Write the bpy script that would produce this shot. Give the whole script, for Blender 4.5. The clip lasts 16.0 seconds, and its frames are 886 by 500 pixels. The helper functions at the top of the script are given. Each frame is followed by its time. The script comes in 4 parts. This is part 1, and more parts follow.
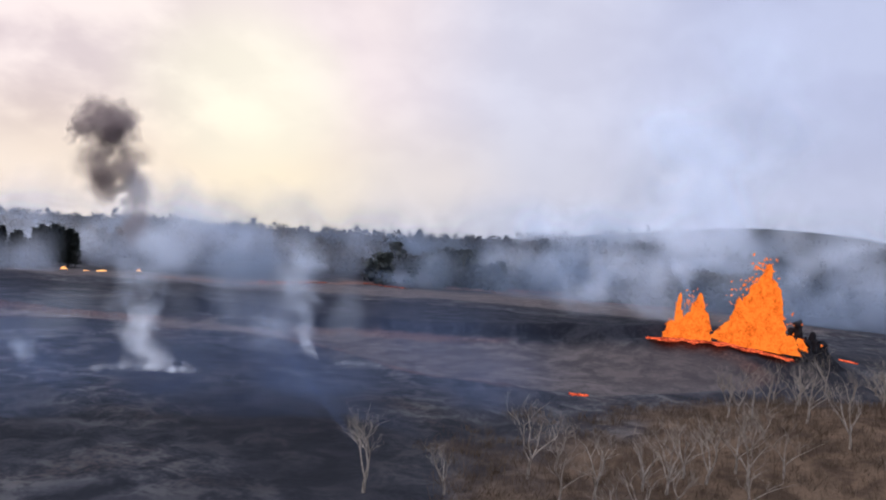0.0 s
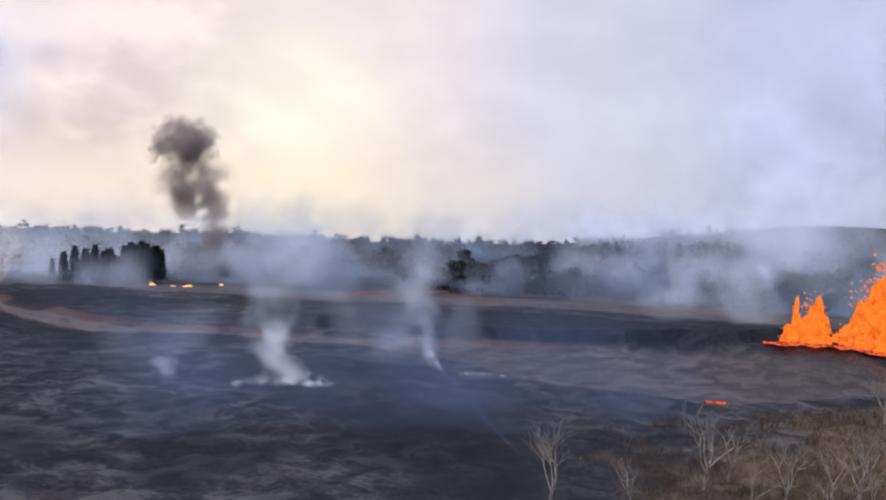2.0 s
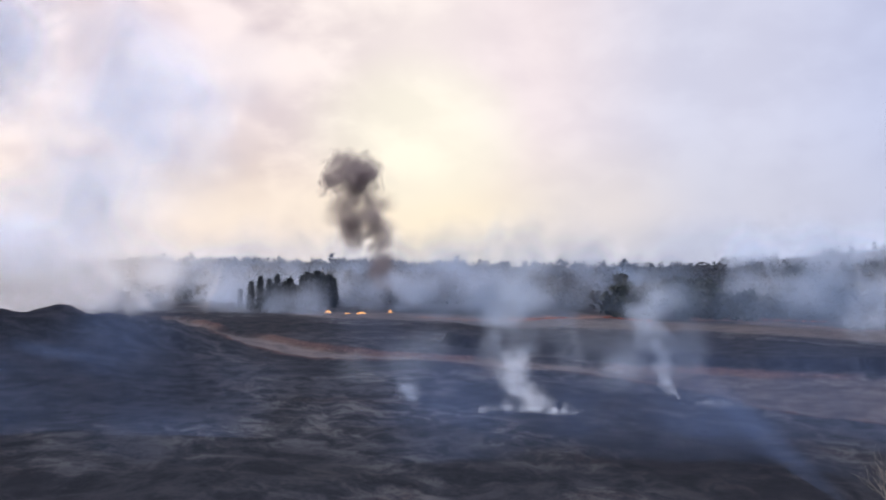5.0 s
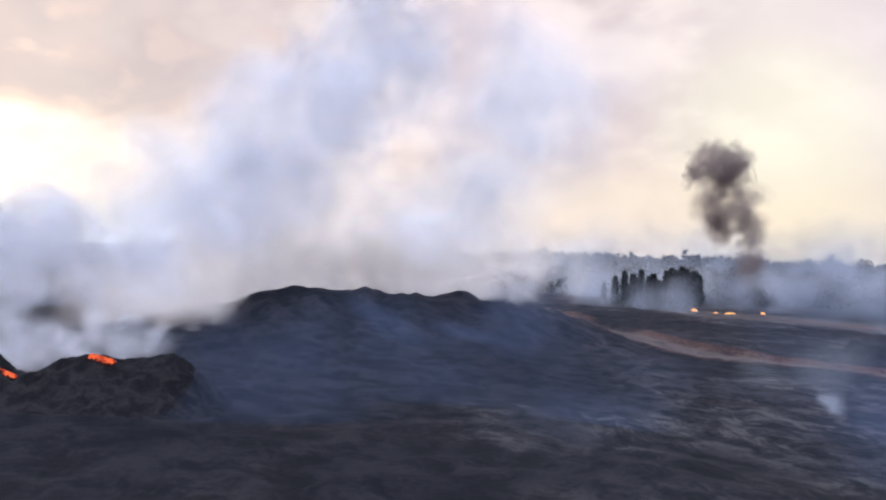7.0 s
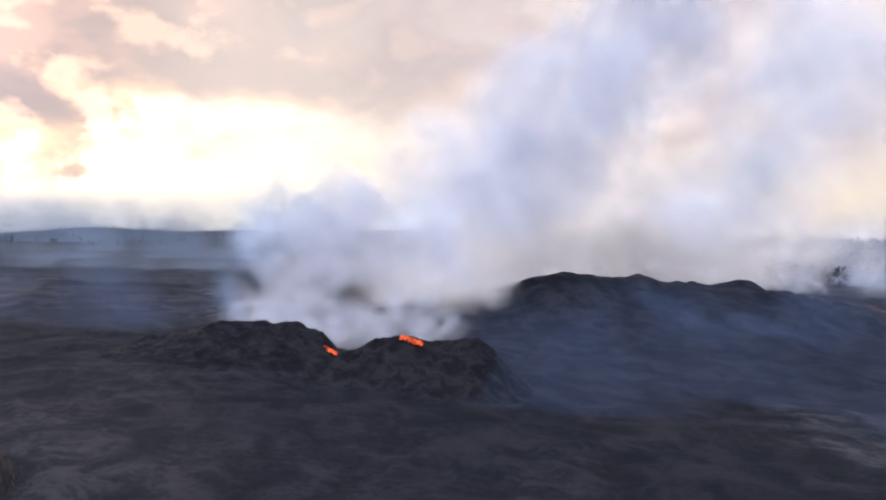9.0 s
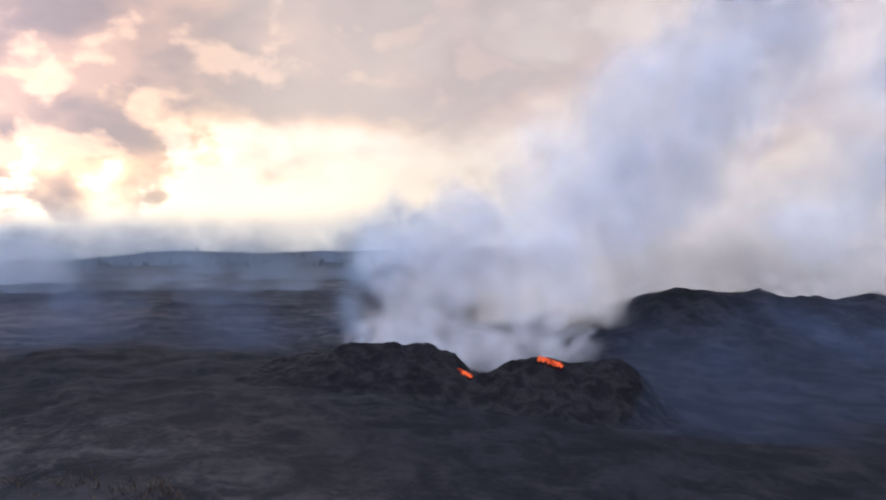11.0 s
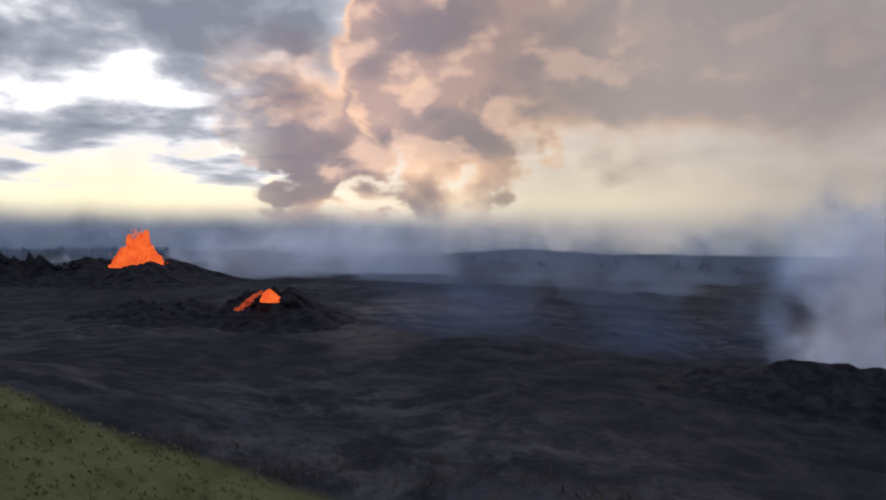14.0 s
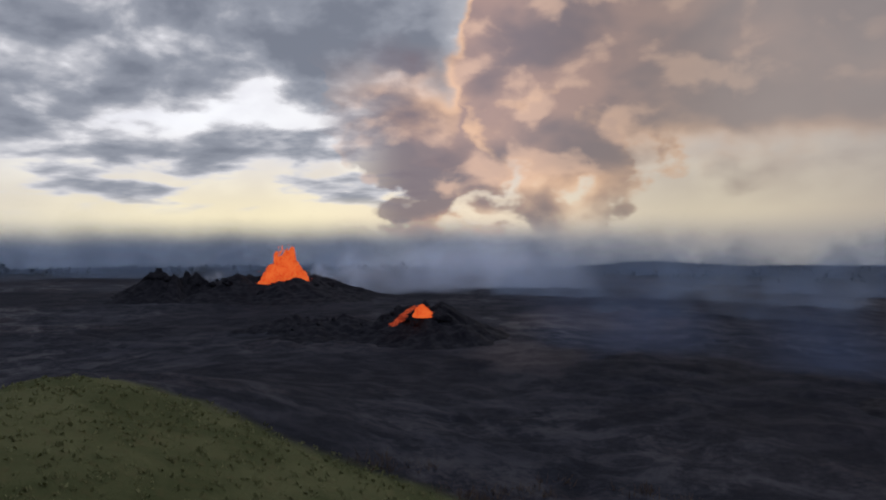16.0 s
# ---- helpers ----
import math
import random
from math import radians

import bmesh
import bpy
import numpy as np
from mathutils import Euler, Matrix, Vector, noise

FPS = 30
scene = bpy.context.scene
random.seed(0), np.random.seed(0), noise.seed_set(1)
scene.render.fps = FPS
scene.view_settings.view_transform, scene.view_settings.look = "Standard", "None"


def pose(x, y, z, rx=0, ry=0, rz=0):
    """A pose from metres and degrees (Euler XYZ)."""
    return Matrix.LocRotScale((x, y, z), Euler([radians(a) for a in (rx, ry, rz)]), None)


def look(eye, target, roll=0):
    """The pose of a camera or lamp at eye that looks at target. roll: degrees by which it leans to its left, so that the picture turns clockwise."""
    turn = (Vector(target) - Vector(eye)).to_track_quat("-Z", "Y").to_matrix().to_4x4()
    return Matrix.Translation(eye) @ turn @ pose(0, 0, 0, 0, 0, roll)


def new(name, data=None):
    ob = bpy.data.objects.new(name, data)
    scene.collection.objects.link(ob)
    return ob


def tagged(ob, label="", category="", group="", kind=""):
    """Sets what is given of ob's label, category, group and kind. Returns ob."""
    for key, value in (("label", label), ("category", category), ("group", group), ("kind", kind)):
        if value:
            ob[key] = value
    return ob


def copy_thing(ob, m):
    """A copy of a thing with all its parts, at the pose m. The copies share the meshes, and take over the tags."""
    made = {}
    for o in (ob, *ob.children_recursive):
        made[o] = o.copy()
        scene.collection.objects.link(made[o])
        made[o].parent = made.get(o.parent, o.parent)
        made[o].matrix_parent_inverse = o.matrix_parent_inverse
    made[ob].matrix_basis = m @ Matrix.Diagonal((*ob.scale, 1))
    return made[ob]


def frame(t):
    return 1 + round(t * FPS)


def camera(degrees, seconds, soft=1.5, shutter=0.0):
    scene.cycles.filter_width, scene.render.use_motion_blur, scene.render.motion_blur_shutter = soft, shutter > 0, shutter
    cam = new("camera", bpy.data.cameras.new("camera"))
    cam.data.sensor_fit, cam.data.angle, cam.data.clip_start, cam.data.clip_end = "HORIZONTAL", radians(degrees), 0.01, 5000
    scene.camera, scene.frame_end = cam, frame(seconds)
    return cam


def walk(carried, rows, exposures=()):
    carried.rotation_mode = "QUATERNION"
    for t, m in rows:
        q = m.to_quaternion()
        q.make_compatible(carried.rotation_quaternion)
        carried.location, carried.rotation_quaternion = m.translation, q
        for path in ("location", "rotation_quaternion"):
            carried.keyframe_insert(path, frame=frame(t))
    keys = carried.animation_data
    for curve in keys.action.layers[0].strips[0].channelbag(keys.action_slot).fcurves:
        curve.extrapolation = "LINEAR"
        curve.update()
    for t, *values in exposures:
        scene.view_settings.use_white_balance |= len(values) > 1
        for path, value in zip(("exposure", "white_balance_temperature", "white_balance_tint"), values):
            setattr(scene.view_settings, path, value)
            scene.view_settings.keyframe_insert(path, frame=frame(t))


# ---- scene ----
cam = camera(61.0, 16.0, soft=2.0)
PATH = [
    (0, (19.681, 0.191, 37.88), (19.833, 2.182, 37.768), 4.3),
    (0.5, (14.853, 0.37, 37.815), (14.908, 2.363, 37.666), 4.1),
    (1, (9.876, 0.778, 37.753), (9.887, 2.772, 37.599), 3.4),
    (1.5, (4.837, 0.936, 37.712), (4.852, 2.932, 37.576), 2.9),
    (2, (0.058, 0.612, 37.709), (0.082, 2.61, 37.607), 2.6),
    (2.5, (-4.734, 0.324, 37.709), (-4.715, 2.323, 37.637), 2.3),
    (3, (-9.427, -0.012, 37.772), (-9.404, 1.987, 37.709), 2.4),
    (5.5, (-32.537, -1.347, 36.868), (-33.028, 0.591, 36.828), 0.9),
    (6, (-36.533, -2.108, 36.498), (-37.243, -0.238, 36.442), 0.9),
    (6.5, (-39.859, -2.898, 36.26), (-40.798, -1.134, 36.185), 1.0),
    (7, (-42.893, -3.877, 36.093), (-44.023, -2.229, 36.017), 1.2),
    (7.5, (-46.002, -4.966, 35.932), (-47.294, -3.442, 35.842), 0.7),
    (8, (-49.59, -5.949, 35.744), (-51.004, -4.538, 35.642), 0.9),
    (8.5, (-53.013, -7.034, 35.523), (-54.53, -5.736, 35.405), 0.9),
    (11, (-67.392, -14.985, 35.104), (-69.074, -13.905, 35.032), -0.9),
    (11.5, (-70.473, -16.609, 35.036), (-72.221, -15.64, 34.969), -0.3),
    (12, (-73.163, -18.413, 34.883), (-74.978, -17.576, 34.829), 0.0),
    (12.5, (-75.397, -20.217, 34.712), (-77.279, -19.539, 34.698), 0.0),
    (13, (-77.662, -21.973, 34.551), (-79.594, -21.461, 34.51), 0.2),
    (13.5, (-79.541, -23.828, 34.414), (-81.506, -23.462, 34.346), 0.6),
    (14, (-81.068, -25.686, 34.304), (-83.052, -25.434, 34.242), 0.3),
    (14.5, (-82.43, -27.51, 34.238), (-84.419, -27.325, 34.154), 0.1),
    (15, (-83.78, -29.519, 34.217), (-85.773, -29.382, 34.126), 0.3),
    (15.5, (-84.89, -31.806, 34.178), (-86.887, -31.736, 34.106), 0.2),
    (16, (-86.299, -34.751, 34.135), (-88.298, -34.809, 34.111), -0.7),
]
walk(cam, [(t, look(eye, target, roll)) for t, eye, target, roll in PATH],
     exposures=[(0, 0, 6400, 12), (8.5, 0, 6400, 12), (11, -0.25, 6300, 12), (12.5, -0.48, 6200, 12), (13.2, -0.85, 6200, 12), (14, -1.12, 6200, 12), (15, -1.22, 6200, 12), (15.5, -1.14, 6200, 12), (16, -1.46, 6200, 12)])

# ---------------------------------------------------------------- world and light
def ramp(nt, stops, interp="EASE"):
    n = nt.nodes.new("ShaderNodeValToRGB")
    n.color_ramp.interpolation = interp
    els = n.color_ramp.elements
    while len(els) < len(stops):
        els.new(0.5)
    for e, (p, c) in zip(els, stops):
        e.position = p
        e.color = (c, c, c, 1) if isinstance(c, (int, float)) else (*c, 1)
    return n


class Net:
    """Short hand for building node trees."""

    def __init__(self, nt):
        self.nt = nt

    def node(self, kind, **inputs):
        n = self.nt.nodes.new(kind)
        return n

    def link(self, a, b):
        self.nt.links.new(a, b)

    def put(self, sock, v):
        if hasattr(v, "links"):
            self.nt.links.new(v, sock)
        else:
            sock.default_value = v

    def math(self, op, a, b=0.0, clamp=False):
        n = self.nt.nodes.new("ShaderNodeMath")
        n.operation, n.use_clamp = op, clamp
        self.put(n.inputs[0], a)
        self.put(n.inputs[1], b)
        return n.outputs[0]

    def range(self, v, a, b, c=0.0, d=1.0, smooth=True):
        n = self.nt.nodes.new("ShaderNodeMapRange")
        n.interpolation_type = "SMOOTHSTEP" if smooth else "LINEAR"
        self.put(n.inputs["Value"], v)
        for k, x in zip(("From Min", "From Max", "To Min", "To Max"), (a, b, c, d)):
            self.put(n.inputs[k], x)
        return n.outputs[0]

    def mix(self, f, a, b):
        n = self.nt.nodes.new("ShaderNodeMix")
        n.data_type = "RGBA"
        self.put(n.inputs[0], f)
        for s, v in ((n.inputs[6], a), (n.inputs[7], b)):
            if isinstance(v, tuple):
                s.default_value = (*v, 1)
            else:
                self.nt.links.new(v, s)
        return n.outputs[2]

    def noise(self, vec, scale, detail=4.0, rough=0.55, warp=0.0):
        n = self.nt.nodes.new("ShaderNodeTexNoise")
        n.inputs["Scale"].default_value = scale
        n.inputs["Detail"].default_value = detail
        n.inputs["Roughness"].default_value = rough
        n.inputs["Distortion"].default_value = warp
        if vec is not None:
            self.nt.links.new(vec, n.inputs["Vector"])
        return n.outputs[0]

    def ramp(self, v, stops, interp="EASE"):
        n = ramp(self.nt, stops, interp)
        self.nt.links.new(v, n.inputs[0])
        return n.outputs[0]

    def scaled(self, vec, s, at=(0, 0, 0)):
        n = self.nt.nodes.new("ShaderNodeMapping")
        n.inputs["Scale"].default_value = s
        n.inputs["Location"].default_value = at
        self.nt.links.new(vec, n.inputs["Vector"])
        return n.outputs[0]

    def xyz(self, x, y, z):
        n = self.nt.nodes.new("ShaderNodeCombineXYZ")
        for s, v in zip(n.inputs, (x, y, z)):
            self.put(s, v)
        return n.outputs[0]


SUN_YAW, SUN_UP = 70.0, 14.0


def make_world():
    w = bpy.data.worlds.new("sky")
    scene.world = w
    w.use_nodes = True
    nt = w.node_tree
    nt.nodes.clear()
    k = Net(nt)
    gen = k.node("ShaderNodeTexCoord").outputs["Generated"]
    sep = k.node("ShaderNodeSeparateXYZ")
    k.link(gen, sep.inputs[0])
    x, y, z = sep.outputs
    yaw = k.math("MULTIPLY", k.math("ARCTAN2", k.math("MULTIPLY", x, -1.0), y), 180 / math.pi)
    up = k.math("MULTIPLY", k.math("ARCSINE", z), 180 / math.pi)
    a = k.range(yaw, -60.0, 140.0, smooth=False)  # 0.3 is yaw 0, one step of 0.1 is 20 degrees

    def az(deg):
        return (deg + 60) / 200

    # soft coordinates for the clouds
    sky_pos = k.xyz(k.math("MULTIPLY", yaw, 0.05), k.math("MULTIPLY", up, 0.075), 0.0)
    big = k.noise(sky_pos, 1.7, 5.0, 0.5, 0.15)
    mid = k.noise(k.scaled(sky_pos, (1, 1, 1), (7.3, 2.1, 0)), 4.2, 5.0, 0.46, 0.2)
    lump = k.math("ADD", k.math("MULTIPLY", big, 0.6), k.math("MULTIPLY", mid, 0.4))
    # veil of smoke and haze, by direction
    low = k.ramp(a, [(0.0, (0.50, 0.55, 0.72)), (az(-26), (0.54, 0.58, 0.76)), (az(-12), (0.64, 0.65, 0.76)), (az(-3), (0.80, 0.74, 0.73)),
                     (az(9), (1.0, 0.88, 0.68)), (az(22), (0.95, 0.82, 0.70)), (az(38), (0.88, 0.78, 0.75)), (az(55), (0.97, 0.88, 0.78)),
                     (az(72), (1.0, 0.92, 0.72)), (az(88), (0.90, 0.76, 0.56)), (az(105), (1.0, 0.88, 0.58)), (1.0, (0.7, 0.66, 0.6))])
    high = k.ramp(a, [(0.0, (0.46, 0.52, 0.72)), (az(-26), (0.56, 0.61, 0.82)), (az(-10), (0.70, 0.71, 0.84)), (az(3), (0.93, 0.82, 0.82)),
                      (az(12), (1.0, 0.90, 0.84)), (az(30), (0.97, 0.85, 0.84)), (az(50), (0.98, 0.86, 0.82)), (az(70), (0.98, 0.90, 0.82)),
                      (az(90), (0.92, 0.90, 0.87)), (az(110), (1.0, 1.0, 1.0)), (1.0, (0.6, 0.6, 0.62))])
    veil = k.mix(k.range(up, 1.5, 9.0), low, high)
    # bright yellow patch painted into the veil at yaw 11, away from the sun
    d2 = k.math("ADD", k.math("POWER", k.math("MULTIPLY", k.math("SUBTRACT", yaw, 11.0), 0.115), 2.0), k.math("POWER", k.math("MULTIPLY", k.math("SUBTRACT", up, 7.5), 0.17), 2.0))
    veil = k.mix(k.math("MULTIPLY", k.range(k.math("ADD", d2, lump), 0.4, 1.8, 1.0, 0.0), 0.8), veil, (1.07, 1.02, 0.82))
    # soft billows within the veil
    bill = k.range(lump, 0.40, 0.60)
    grey = k.mix(bill, (0.70, 0.66, 0.70), (1.04, 1.02, 1.0))
    amount = k.ramp(a, [(0.0, 0.35), (az(-10), 0.25), (az(8), 0.25), (az(24), 0.8), (az(50), 0.8), (az(70), 0.6), (1.0, 0.4)])
    amount = k.math("MULTIPLY", amount, k.range(up, 0.5, 5.0))
    n = nt.nodes.new("ShaderNodeMix")
    n.data_type, n.blend_type = "RGBA", "MULTIPLY"
    k.link(amount, n.inputs[0]), k.link(veil, n.inputs[6]), k.link(grey, n.inputs[7])
    col = n.outputs[2]
    # grey broken cloud deck, drawn out into streaks low down
    tier = k.math("MULTIPLY", k.math("LOGARITHM", k.math("ADD", k.math("MAXIMUM", up, 0.0), 2.2), math.e), 1.5)
    deck_pos = k.xyz(k.math("MULTIPLY", yaw, 0.055), tier, 0.4)
    deck = k.math("ADD", k.math("MULTIPLY", k.noise(deck_pos, 2.3, 5.0, 0.46, 0.25), 0.72), k.math("MULTIPLY", k.noise(deck_pos, 6.5, 4.0, 0.5, 0.2), 0.28))
    deck = k.math("ADD", deck, k.range(up, 2.0, 15.0, -0.06, 0.115, False))
    deck_on = k.math("MULTIPLY", k.range(yaw, 84.0, 93.0), k.range(up, 1.8, 3.6))
    deck_col = k.mix(k.range(deck, 0.44, 0.60), (0.78, 0.76, 0.76), (0.30, 0.315, 0.355))
    deck_col = k.mix(k.range(deck, 0.58, 0.70), deck_col, (0.20, 0.215, 0.255))
    col = k.mix(k.math("MULTIPLY", k.range(deck, 0.43, 0.51), deck_on), col, deck_col)
    # brown volcanic cloud with a ragged base, lit from behind: the height of its base, by direction
    base = k.ramp(a, [(az(40), 0.50), (az(56), 0.40), (az(62), 0.33), (az(70), 0.40), (az(76), 0.36), (az(79), 0.19), (az(84), 0.16),
                      (az(87.6), 0.34), (az(91), 0.08), (az(95), 0.10), (az(98), 0.32), (az(101), 0.6), (az(104), 1.0)])
    sway = k.math("MULTIPLY", k.math("SUBTRACT", k.noise(k.scaled(sky_pos, (1, 1, 1), (1.7, 8.2, 0)), 3.0, 4.0, 0.5), 0.5), 0.17)
    sock = base.node.inputs[0]
    nt.links.remove(sock.links[0])
    k.link(k.math("ADD", a, sway), sock)
    billow = k.math("ADD", k.math("MULTIPLY", k.noise(k.scaled(sky_pos, (1, 1, 1), (3.1, 5.2, 0)), 2.6, 3.0, 0.45, 0.1), 0.7), k.math("MULTIPLY", mid, 0.3))
    edge = k.math("SUBTRACT", k.math("MULTIPLY", up, 0.05), base)
    edge = k.math("ADD", k.math("MULTIPLY", edge, 2.6), k.math("MULTIPLY", k.math("SUBTRACT", billow, 0.42), 2.2))
    # the puff at its far side does not reach the top of the sky
    top = k.math("SUBTRACT", k.range(k.math("ADD", yaw, k.math("MULTIPLY", sway, 30.0)), 86.0, 91.0, 2.0, 0.60), k.math("MULTIPLY", up, 0.05))
    top = k.math("ADD", k.math("MULTIPLY", top, 2.6), k.math("MULTIPLY", k.math("SUBTRACT", billow, 0.5), 2.0))
    rim = k.math("MINIMUM", edge, top)
    brown = k.mix(k.range(rim, 0.0, 0.62), (0.98, 0.60, 0.36), (0.44, 0.285, 0.245))
    brown = k.mix(k.range(billow, 0.38, 0.60), brown, (0.20, 0.158, 0.18))
    brown = k.mix(k.math("MULTIPLY", k.range(mid, 0.50, 0.36), 0.55), brown, (0.92, 0.60, 0.42))
    brown = k.mix(k.range(yaw, 84.0, 55.0, 0.0, 0.55), brown, (0.72, 0.62, 0.61))
    brown_on = k.math("MULTIPLY", k.range(rim, -0.34, 0.24), k.ramp(a, [(az(36), 0.0), (az(54), 0.55), (az(66), 0.85), (az(80), 0.95), (az(94), 0.95), (az(103), 0.0)]))
    col = k.mix(brown_on, col, brown)
    # blue-grey haze lying on the horizon
    haze = k.ramp(a, [(0.0, (0.36, 0.42, 0.58)), (az(-10), (0.48, 0.51, 0.62)), (az(8), (0.92, 0.84, 0.70)), (az(35), (0.70, 0.70, 0.70)),
                      (az(56), (0.56, 0.64, 0.70)), (az(72), (0.42, 0.48, 0.53)), (az(85), (0.22, 0.26, 0.32)), (az(105), (0.13, 0.16, 0.22)), (1.0, (0.17, 0.20, 0.26))])
    hazy = k.ramp(a, [(az(-30), 0.9), (az(-8), 0.5), (az(6), 0.0), (az(36), 0.0), (az(54), 1.0), (1.0, 1.0)])
    col = k.mix(k.math("MULTIPLY", k.range(up, -0.4, 2.2, 1.0, 0.0), hazy), col, haze)
    # gain offsets the later exposure drop; unseen sky overhead brightened to light the ground
    lift = k.ramp(a, [(az(30), 0.51), (az(56), 0.53), (az(72), 0.74), (az(90), 1.34), (1.0, 1.36)])
    gain = nt.nodes.new("ShaderNodeVectorMath")
    gain.operation = "SCALE"
    k.link(col, gain.inputs[0])
    k.link(k.math("MULTIPLY", lift, 2.0), gain.inputs["Scale"])
    col = k.mix(k.range(up, 17.0, 50.0), gain.outputs[0], (1.5, 1.6, 1.92))
    sky = nt.nodes.new("ShaderNodeTexSky")
    sky.sky_type, sky.sun_disc = "NISHITA", False
    sky.sun_elevation, sky.sun_rotation = radians(SUN_UP), radians(-SUN_YAW)
    clear = nt.nodes.new("ShaderNodeBackground")
    k.link(sky.outputs[0], clear.inputs[0])
    clear.inputs[1].default_value = 0.08
    cloudy = nt.nodes.new("ShaderNodeBackground")
    k.link(col, cloudy.inputs[0])
    cloudy.inputs[1].default_value = 1.04
    both = nt.nodes.new("ShaderNodeMixShader")
    both.inputs[0].default_value = 0.93
    k.link(clear.outputs[0], both.inputs[1]), k.link(cloudy.outputs[0], both.inputs[2])
    out = nt.nodes.new("ShaderNodeOutputWorld")
    k.link(both.outputs[0], out.inputs[0])


make_world()
sun = new("sun", bpy.data.lights.new("sun", "SUN"))
sun.data.energy, sun.data.angle, sun.data.color = 0.7, radians(20), (1.0, 0.86, 0.70)
sun_dir = Vector((-math.sin(radians(SUN_YAW)), math.cos(radians(SUN_YAW)), math.tan(radians(SUN_UP))))
sun.matrix_world = look(sun_dir * 100, (0, 0, 0))
scene.cycles.transparent_max_bounces = 96

# ---------------------------------------------------------------- height of the land
LATTICE = np.random.RandomState(5).rand(256, 256)


def value_noise(x, y):
    xi, yi = np.floor(x).astype(int), np.floor(y).astype(int)
    fx, fy = x - xi, y - yi
    fx, fy = fx * fx * (3 - 2 * fx), fy * fy * (3 - 2 * fy)
    a, b = LATTICE[xi % 256, yi % 256], LATTICE[(xi + 1) % 256, yi % 256]
    c, d = LATTICE[xi % 256, (yi + 1) % 256], LATTICE[(xi + 1) % 256, (yi + 1) % 256]
    return (a * (1 - fx) + b * fx) * (1 - fy) + (c * (1 - fx) + d * fx) * fy - 0.5


def fbm(x, y, scale, octaves=4, rough=0.5):
    total, amp, x, y = 0.0, 1.0, np.asarray(x, float) / scale, np.asarray(y, float) / scale
    for n in range(octaves):
        total = total + amp * value_noise(x * 2**n + 17.3 * n + 900, y * 2**n - 9.1 * n + 900)
        amp *= rough
    return total


def bump(x, y, cx, cy, h, rx, ry, turn=0.0):
    c, s = math.cos(radians(turn)), math.sin(radians(turn))
    u, v = (x - cx) * c + (y - cy) * s, -(x - cx) * s + (y - cy) * c
    return h * np.exp(-((u / rx) ** 2 + (v / ry) ** 2))


def plateau(d, inner, outer):
    t = np.clip((outer - d) / (outer - inner), 0, 1)
    return t * t * (3 - 2 * t)


def dist_to(x, y, line):
    """Distance to a polyline, and how far along it."""
    best, along, run = np.full(np.shape(x), 1e9), np.zeros(np.shape(x)), 0.0
    for (ax, ay), (bx, by) in zip(line, line[1:]):
        length = math.hypot(bx - ax, by - ay)
        t = np.clip(((x - ax) * (bx - ax) + (y - ay) * (by - ay)) / length**2, 0, 1)
        d = np.hypot(x - ax - t * (bx - ax), y - ay - t * (by - ay))
        along = np.where(d < best, run + t * length, along)
        best = np.minimum(best, d)
        run += length
    return best, along


CHANNEL = [(-236, 378), (-178, 303), (-140, 272), (-100, 257), (-56, 261), (-20, 260), (16, 244), (46, 224), (80, 212), (108, 212)]
CHANNEL_W = ([0, 95, 144, 187, 231, 267, 306, 342, 378, 406], [5, 13, 13, 12, 12, 12, 18, 29, 31, 22])
DARK_LOBE = [(-62, 322), (-22, 322), (16, 310), (62, 302), (104, 292), (150, 286)]
LOBE_W = ([0, 40, 80, 127, 170, 217], [16, 28, 42, 50, 52, 40])
MOUND = [(-224, 180), (-217, 194), (-200, 222), (-181, 248)]
HILL = (138, 128, 13, 60, 46)
GREEN = (-149.7, -77.9, 14.2, 60, 31.1)


